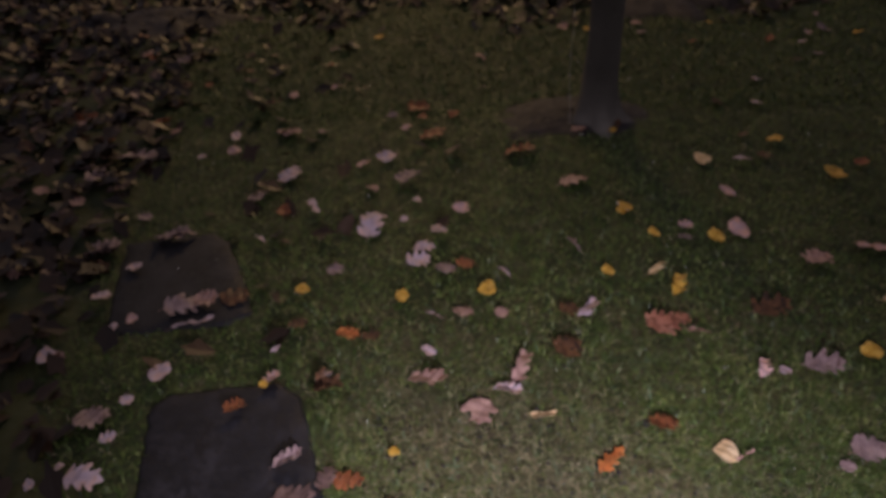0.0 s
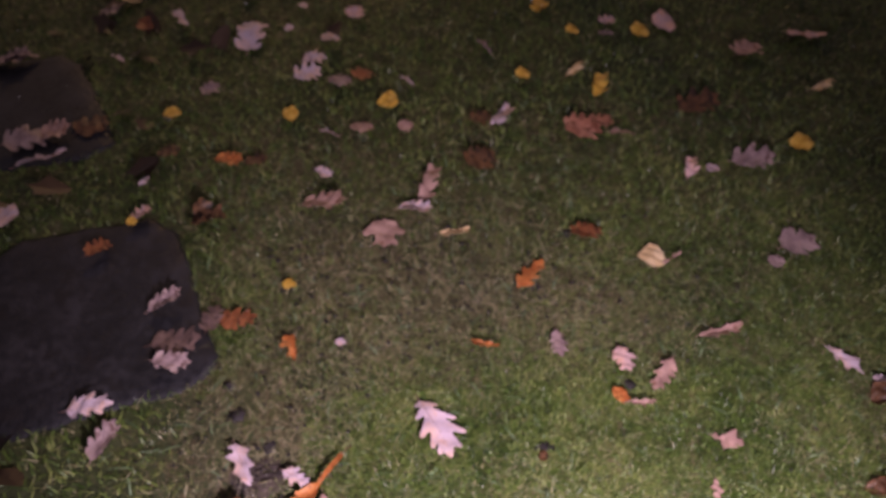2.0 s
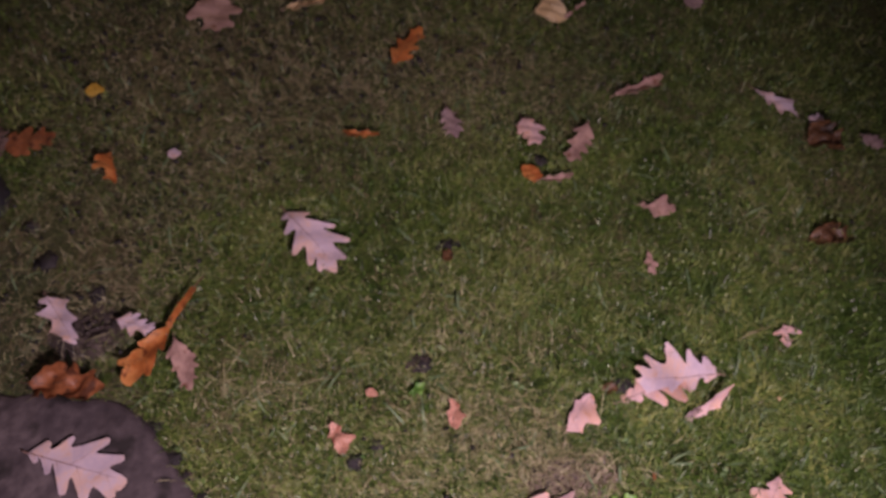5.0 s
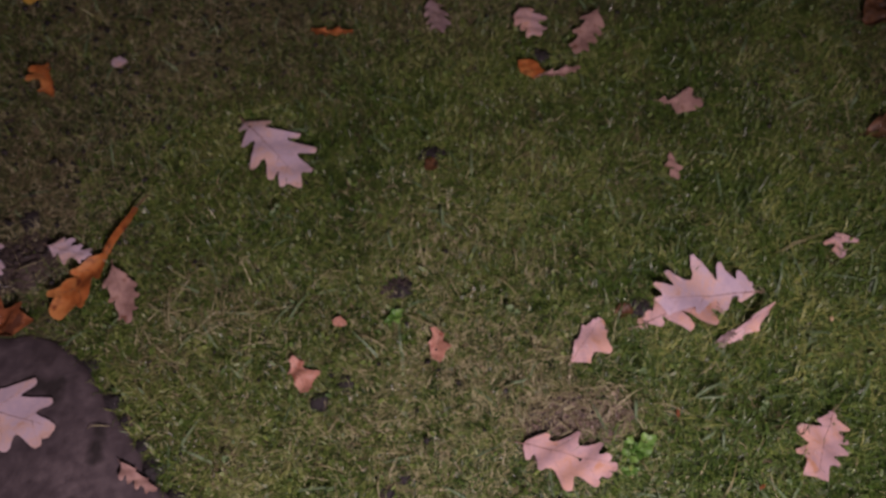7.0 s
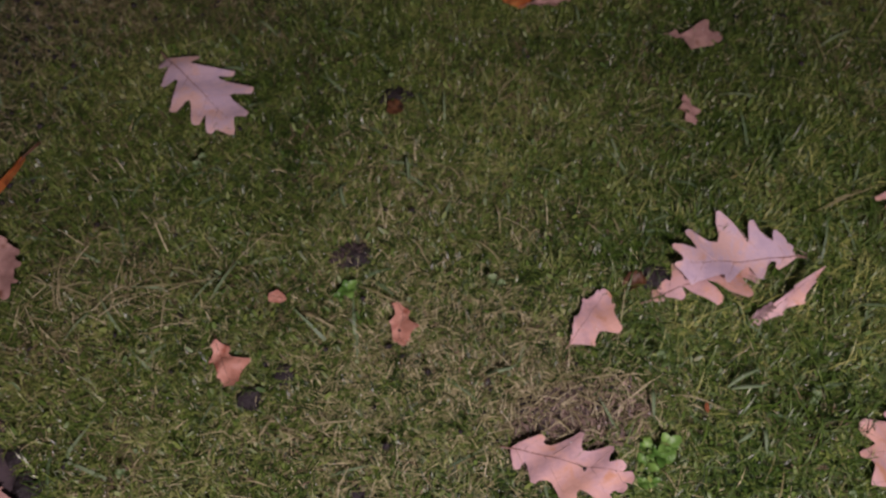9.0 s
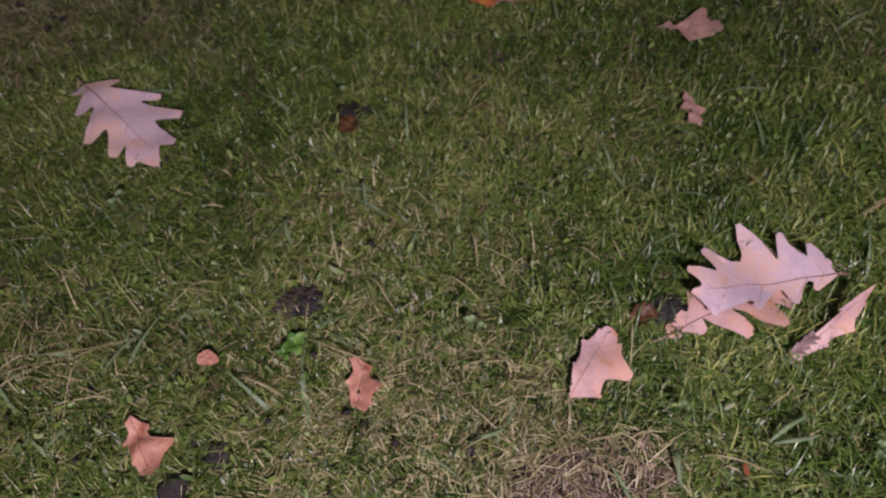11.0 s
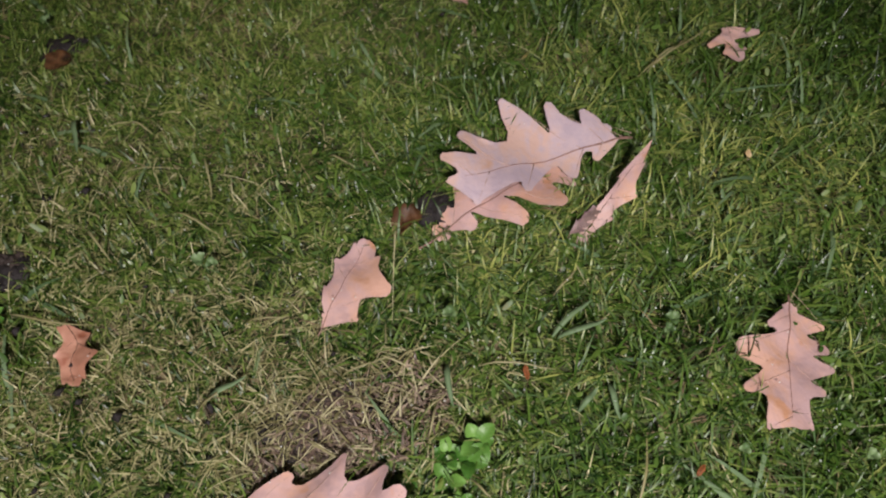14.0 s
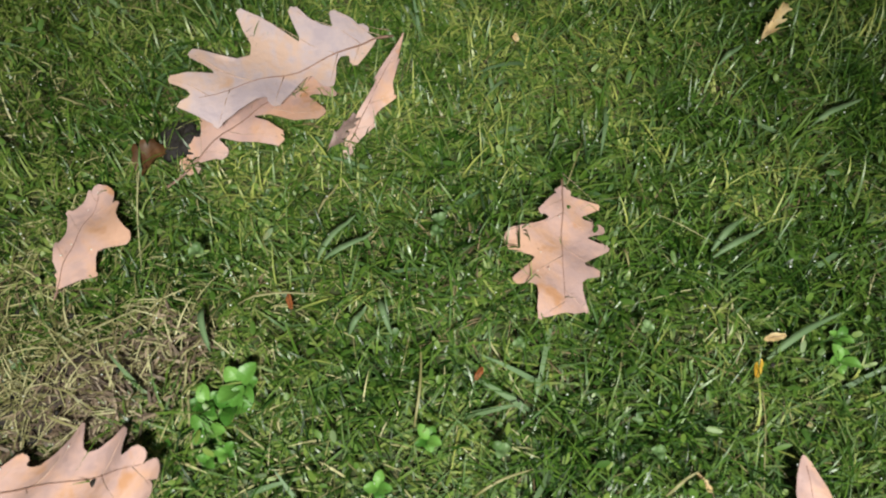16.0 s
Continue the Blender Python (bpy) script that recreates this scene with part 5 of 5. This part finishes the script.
    blades("lawn_grass", GRASS, x[~dry], y[~dry], r, (0.016, 0.036), (0.0018, 0.0036), (15, 78), 2, "dark green lawn grass farther off")
    blades("dry_grass", STRAW, x[dry], y[dry], r, (0.012, 0.034), (0.0014, 0.0026), (45, 86), 2, "dry stalks in the lawn farther off")
    far = (-3.6, 3.6, 3.2, 5.6)
    x, y = scatter(r, 80000, *far)
    blades("lawn_grass", GRASS_FAR, x, y, r, (0.025, 0.05), (0.004, 0.008), (15, 70), 2, "dark lawn grass at the back", flat=False)
    x, y = scatter(r, 30000, -5, 5, -3.5, -0.5)
    blades("lawn_grass", GRASS_FAR, x, y, r, (0.025, 0.05), (0.004, 0.008), (15, 70), 2, "lawn grass behind the viewer", flat=False)


lawn()


# ---- single stalks and broad blades that lie on top ----
def lying_blade(name, x0, y0, x1, y1, width, mat, label, seed, rise=0.0025):
    """One flat stalk or blade from root to tip, folded a little along its middle and bowed."""
    r = random.Random(seed)
    dx, dy = x1 - x0, y1 - y0
    n = math.hypot(dx, dy)
    ax, ay = -dy / n, dx / n
    bow = r.uniform(-0.06, 0.06) * n
    verts, faces, k = [], [], 9
    for i in range(k + 1):
        f = i / k
        w = width / 2 * min(1, 0.5 + 2 * f) * (1 - f ** 3) ** 0.7 + 0.0001
        cx, cy = x0 + dx * f + ax * bow * math.sin(math.pi * f), y0 + dy * f + ay * bow * math.sin(math.pi * f)
        z = -0.003 + rise * math.sin(math.pi * min(1, f * 1.15 + 0.1)) - 0.006 * (1 - f) ** 6 + r.uniform(-0.0006, 0.0006)
        verts += [(cx + ax * w, cy + ay * w, z + 0.25 * w), (cx, cy, z - 0.2 * w), (cx - ax * w, cy - ay * w, z + 0.25 * w), (cx, cy, z - 0.2 * w - 0.0003)]
        if i:
            a = 4 * (i - 1)
            faces += [(a + q, a + (q + 1) % 4, a + 4 + (q + 1) % 4, a + 4 + q) for q in range(4)]
    tagged(new(name, mesh_of(name, verts, faces, mat)), label, name.replace("_", " "), "single " + name.replace("_", " ") + "s")


for k, (x0, y0, x1, y1) in enumerate(((0.680, 0.230, 0.726, 0.221), (0.541, 0.419, 0.571, 0.413), (0.704, 0.288, 0.731, 0.289), (0.802, 0.368, 0.821, 0.367), (0.270, 0.713, 0.269, 0.682),
                                      (0.341, 0.728, 0.334, 0.694), (0.538, 0.421, 0.570, 0.427), (0.550, 0.382, 0.542, 0.361))):
    lying_blade("grass_blade", x0, y0, x1, y1, 0.0034, WIDE, "broad pale green grass blade lying flat on the lawn", k)
for k, (x0, y0, x1, y1) in enumerate(((0.521, 0.276, 0.552, 0.267), (0.522, 0.319, 0.550, 0.348), (0.086, 0.641, 0.145, 0.643), (0.205, 0.590, 0.236, 0.561), (0.268, 0.595, 0.289, 0.574), (0.173, 0.677, 0.208, 0.661))):
    lying_blade("straw_stalk", x0, y0, x1, y1, 0.0012, STRAW, "pale dry straw stalk lying on the grass", k + 20)
for k, (x0, y0, x1, y1) in enumerate(((0.508, 0.604, 0.508, 0.580), (0.443, 0.762, 0.480, 0.776), (0.453, 0.775, 0.484, 0.797), (0.716, 0.558, 0.747, 0.558), (0.384, 0.521, 0.410, 0.510), (0.133, 1.111, 0.238, 1.069))):
    lying_blade("straw_stalk", x0, y0, x1, y1, 0.0012, STRAW, "pale dry straw stalk lying on the grass", k + 30)
for k, (x0, y0, x1, y1) in enumerate(((0.194, 0.489, 0.233, 0.482), (0.151, 0.489, 0.169, 0.506), (0.000, 0.655, 0.007, 0.694), (-0.024, 0.693, 0.003, 0.676), (0.083, 0.488, 0.108, 0.486), (0.698, 0.553, 0.750, 0.562))):
    lying_blade("straw_stalk", x0, y0, x1, y1, 0.0012, STRAW, "pale dry straw stalk lying on the grass", k + 40)


for k, (x0, y0, x1, y1) in enumerate(((-0.001, 0.697, -0.002, 0.650), (0.004, 0.692, 0.004, 0.657), (-0.027, 0.698, -0.007, 0.681), (-0.027, 0.653, -0.001, 0.640), (-0.098, 0.567, -0.070, 0.561), (0.068, 0.657, 0.121, 0.647),
                                      (0.133, 0.461, 0.157, 0.448), (0.194, 0.434, 0.190, 0.409), (0.224, 0.409, 0.218, 0.386), (0.203, 0.431, 0.218, 0.448), (0.340, 0.485, 0.369, 0.490))):
    lying_blade("straw_stalk", x0, y0, x1, y1, 0.0011, STRAW, "pale dry straw stalk lying on the grass", k + 50)
for k, (x0, y0, x1, y1) in enumerate(((0.448, 0.404, 0.438, 0.387), (0.451, 0.419, 0.468, 0.422), (0.407, 0.425, 0.453, 0.420), (0.437, 0.417, 0.428, 0.412), (0.459, 0.420, 0.445, 0.404), (0.440, 0.387, 0.433, 0.375),
                                      (0.456, 0.376, 0.461, 0.356), (0.492, 0.428, 0.528, 0.402), (0.667, 0.321, 0.659, 0.307), (0.415, 0.452, 0.436, 0.430), (0.388, 0.440, 0.401, 0.418), (0.420, 0.462, 0.446, 0.458))):
    lying_blade("straw_stalk", x0, y0, x1, y1, 0.0011, STRAW, "pale dry straw stalk beside a bare patch", k + 70)
for k, (x0, y0, x1, y1) in enumerate(((0.477, 0.438, 0.467, 0.413), (0.348, 0.489, 0.374, 0.489), (0.702, 0.285, 0.734, 0.278))):
    lying_blade("grass_blade", x0, y0, x1, y1, 0.0034, WIDE, "broad pale green grass blade lying flat on the lawn", k + 90)


for k, (x0, y0, x1, y1) in enumerate(((0.266, 1.358, 0.289, 1.280), (0.178, 1.109, 0.215, 1.077), (0.709, 0.554, 0.768, 0.561), (-0.175, 0.783, -0.133, 0.789), (0.010, 0.717, 0.002, 0.665),
                                      (0.372, 0.705, 0.385, 0.681), (0.408, 0.649, 0.400, 0.611), (0.481, 0.606, 0.492, 0.587), (0.374, 0.619, 0.394, 0.584), (0.188, 0.675, 0.213, 0.667),
                                      (0.322, 0.635, 0.329, 0.600), (0.262, 0.602, 0.308, 0.564), (0.207, 0.591, 0.234, 0.565), (0.554, 0.443, 0.574, 0.449), (0.592, 0.218, 0.611, 0.216))):
    lying_blade("straw_stalk", x0, y0, x1, y1, 0.0013, STRAW, "pale dry straw stalk lying on the grass", k + 110)
for k, (x0, y0, x1, y1) in enumerate(((0.811, 0.304, 0.844, 0.295), (0.526, 0.377, 0.542, 0.382))):
    lying_blade("grass_blade", x0, y0, x1, y1, 0.0034, WIDE, "broad pale green grass blade lying flat on the lawn", k + 130)


# ---- dew, its glints put into the colour ----
def dew(n):
    """Tiny drops on the grass, and larger specks on the leaves of the bed and far out on the lawn, white so that the
    glint is in the colour.
    """
    r = np.random.RandomState(9)
    x, y = scatter(r, n, -0.4, 1.3, 0.0, 1.7)
    z = land(x, y) + r.uniform(0.012, 0.026, len(x))
    s = r.uniform(0.0002, 0.0008, len(x)) * r.uniform(0.4, 1, len(x))
    fx, fy = r.uniform(-2.8, 2.2, 170), r.uniform(1.9, 4.8, 170)
    x, y, z = np.concatenate([x, fx]), np.concatenate([y, fy]), np.concatenate([z, land(fx, fy) + 0.035])
    s = np.concatenate([s, r.uniform(0.002, 0.006, 170) * r.uniform(0.4, 1, 170)])
    o = np.array([(1, 0, 0), (0, 1, 0), (-1, 0, 0), (0, -1, 0), (0, 0, 1), (0, 0, -1)], float)
    v = np.stack([x, y, z], -1)[:, None, :] + o[None] * s[:, None, None]
    f = np.array([(0, 1, 4), (1, 2, 4), (2, 3, 4), (3, 0, 4), (1, 0, 5), (2, 1, 5), (3, 2, 5), (0, 3, 5)])
    t = (np.arange(len(x))[:, None, None] * 6 + f[None]).reshape(-1, 3)
    tagged(new("dew_drops", triangles("dew_drops", v.reshape(-1, 3), t, DEW_GLINT)), "tiny dew drops on the grass, coloured white as glints", "dew", kind="stuff")


dew(14000)


def crumbs(n):
    """Dark crumbs of soil where the grass is thin."""
    r = np.random.RandomState(29)
    x, y = scatter(r, n, -0.45, 1.0, 0.1, 1.7)
    keep = r.uniform(0.15, 1.1, len(x)) < dryness(x, y)
    x, y = x[keep], y[keep]
    n = len(x)
    o = np.array([(1, 0, 0), (0, 1, 0), (-1, 0, 0), (0, -1, 0), (0, 0, 0.7), (0, 0, -0.7)], float)
    size = r.uniform(0.0012, 0.0060, n) * r.uniform(0.4, 1, n) * np.clip(0.4 + 0.6 * y, 0.5, 1.2)
    shape = o[None] * r.uniform(0.6, 1.3, (n, 6, 1)) * size[:, None, None]
    shape[..., :2] += r.uniform(-0.3, 0.3, (n, 6, 2)) * size[:, None, None]
    v = np.stack([x, y, land(x, y) + r.uniform(0.004, 0.015, n)], -1)[:, None, :] + shape
    f = np.array([(0, 1, 4), (1, 2, 4), (2, 3, 4), (3, 0, 4), (1, 0, 5), (2, 1, 5), (3, 2, 5), (0, 3, 5)])
    t = (np.arange(n)[:, None, None] * 6 + f[None]).reshape(-1, 3)
    tagged(new("soil_crumbs", triangles("soil_crumbs", v.reshape(-1, 3), t, CLOD)), "dark crumbs of soil among the thin grass", "soil crumbs", kind="stuff")


crumbs(9000)


def fragments(n):
    """Small oval leaves and bits of moss between the blades."""
    r = np.random.RandomState(19)
    x, y = scatter(r, n, -0.3, 1.2, 0.0, 1.4)
    keep = r.uniform(0, 1, len(x)) > dryness(x, y) * 2
    x, y = x[keep], y[keep]
    k = 8
    ang = np.linspace(0, 2 * math.pi, k, endpoint=False)
    n = len(x)
    a, b = r.uniform(0.0012, 0.0042, (n, 1)), r.uniform(0.0008, 0.0017, (n, 1))
    px, py = a * np.cos(ang)[None], b * np.sin(ang)[None]
    ta, tb, turn = r.uniform(-0.8, 0.8, (n, 1)), r.uniform(-0.8, 0.8, (n, 1)), r.uniform(0, 6.28, (n, 1))
    pz = px * ta + py * tb
    qx, qy = px * np.cos(turn) - py * np.sin(turn), px * np.sin(turn) + py * np.cos(turn)
    zc = land(x, y) + r.uniform(0.004, 0.019, n)
    for one in FLAT:
        m = (np.abs(x - one[0]) < 0.09) & (np.abs(y - one[1]) < 0.09)
        zc[m] = np.minimum(zc[m], one[5] - 0.004)
    ring = np.stack([x[:, None] + qx, y[:, None] + qy, zc[:, None] + pz], -1)
    mid = np.stack([x, y, zc + 0.0004], -1)[:, None, :]
    v = np.concatenate([mid, ring], 1).reshape(-1, 3)
    tri = np.array([(0, 1 + i, 1 + (i + 1) % k) for i in range(k)])[None]
    tagged(new("lawn_herbs", triangles("lawn_herbs", v, (np.arange(n)[:, None, None] * (k + 1) + tri).reshape(-1, 3), HERB)), "small yellow-green herb leaves and moss between the blades", "lawn herbs", kind="stuff")


fragments(12000)
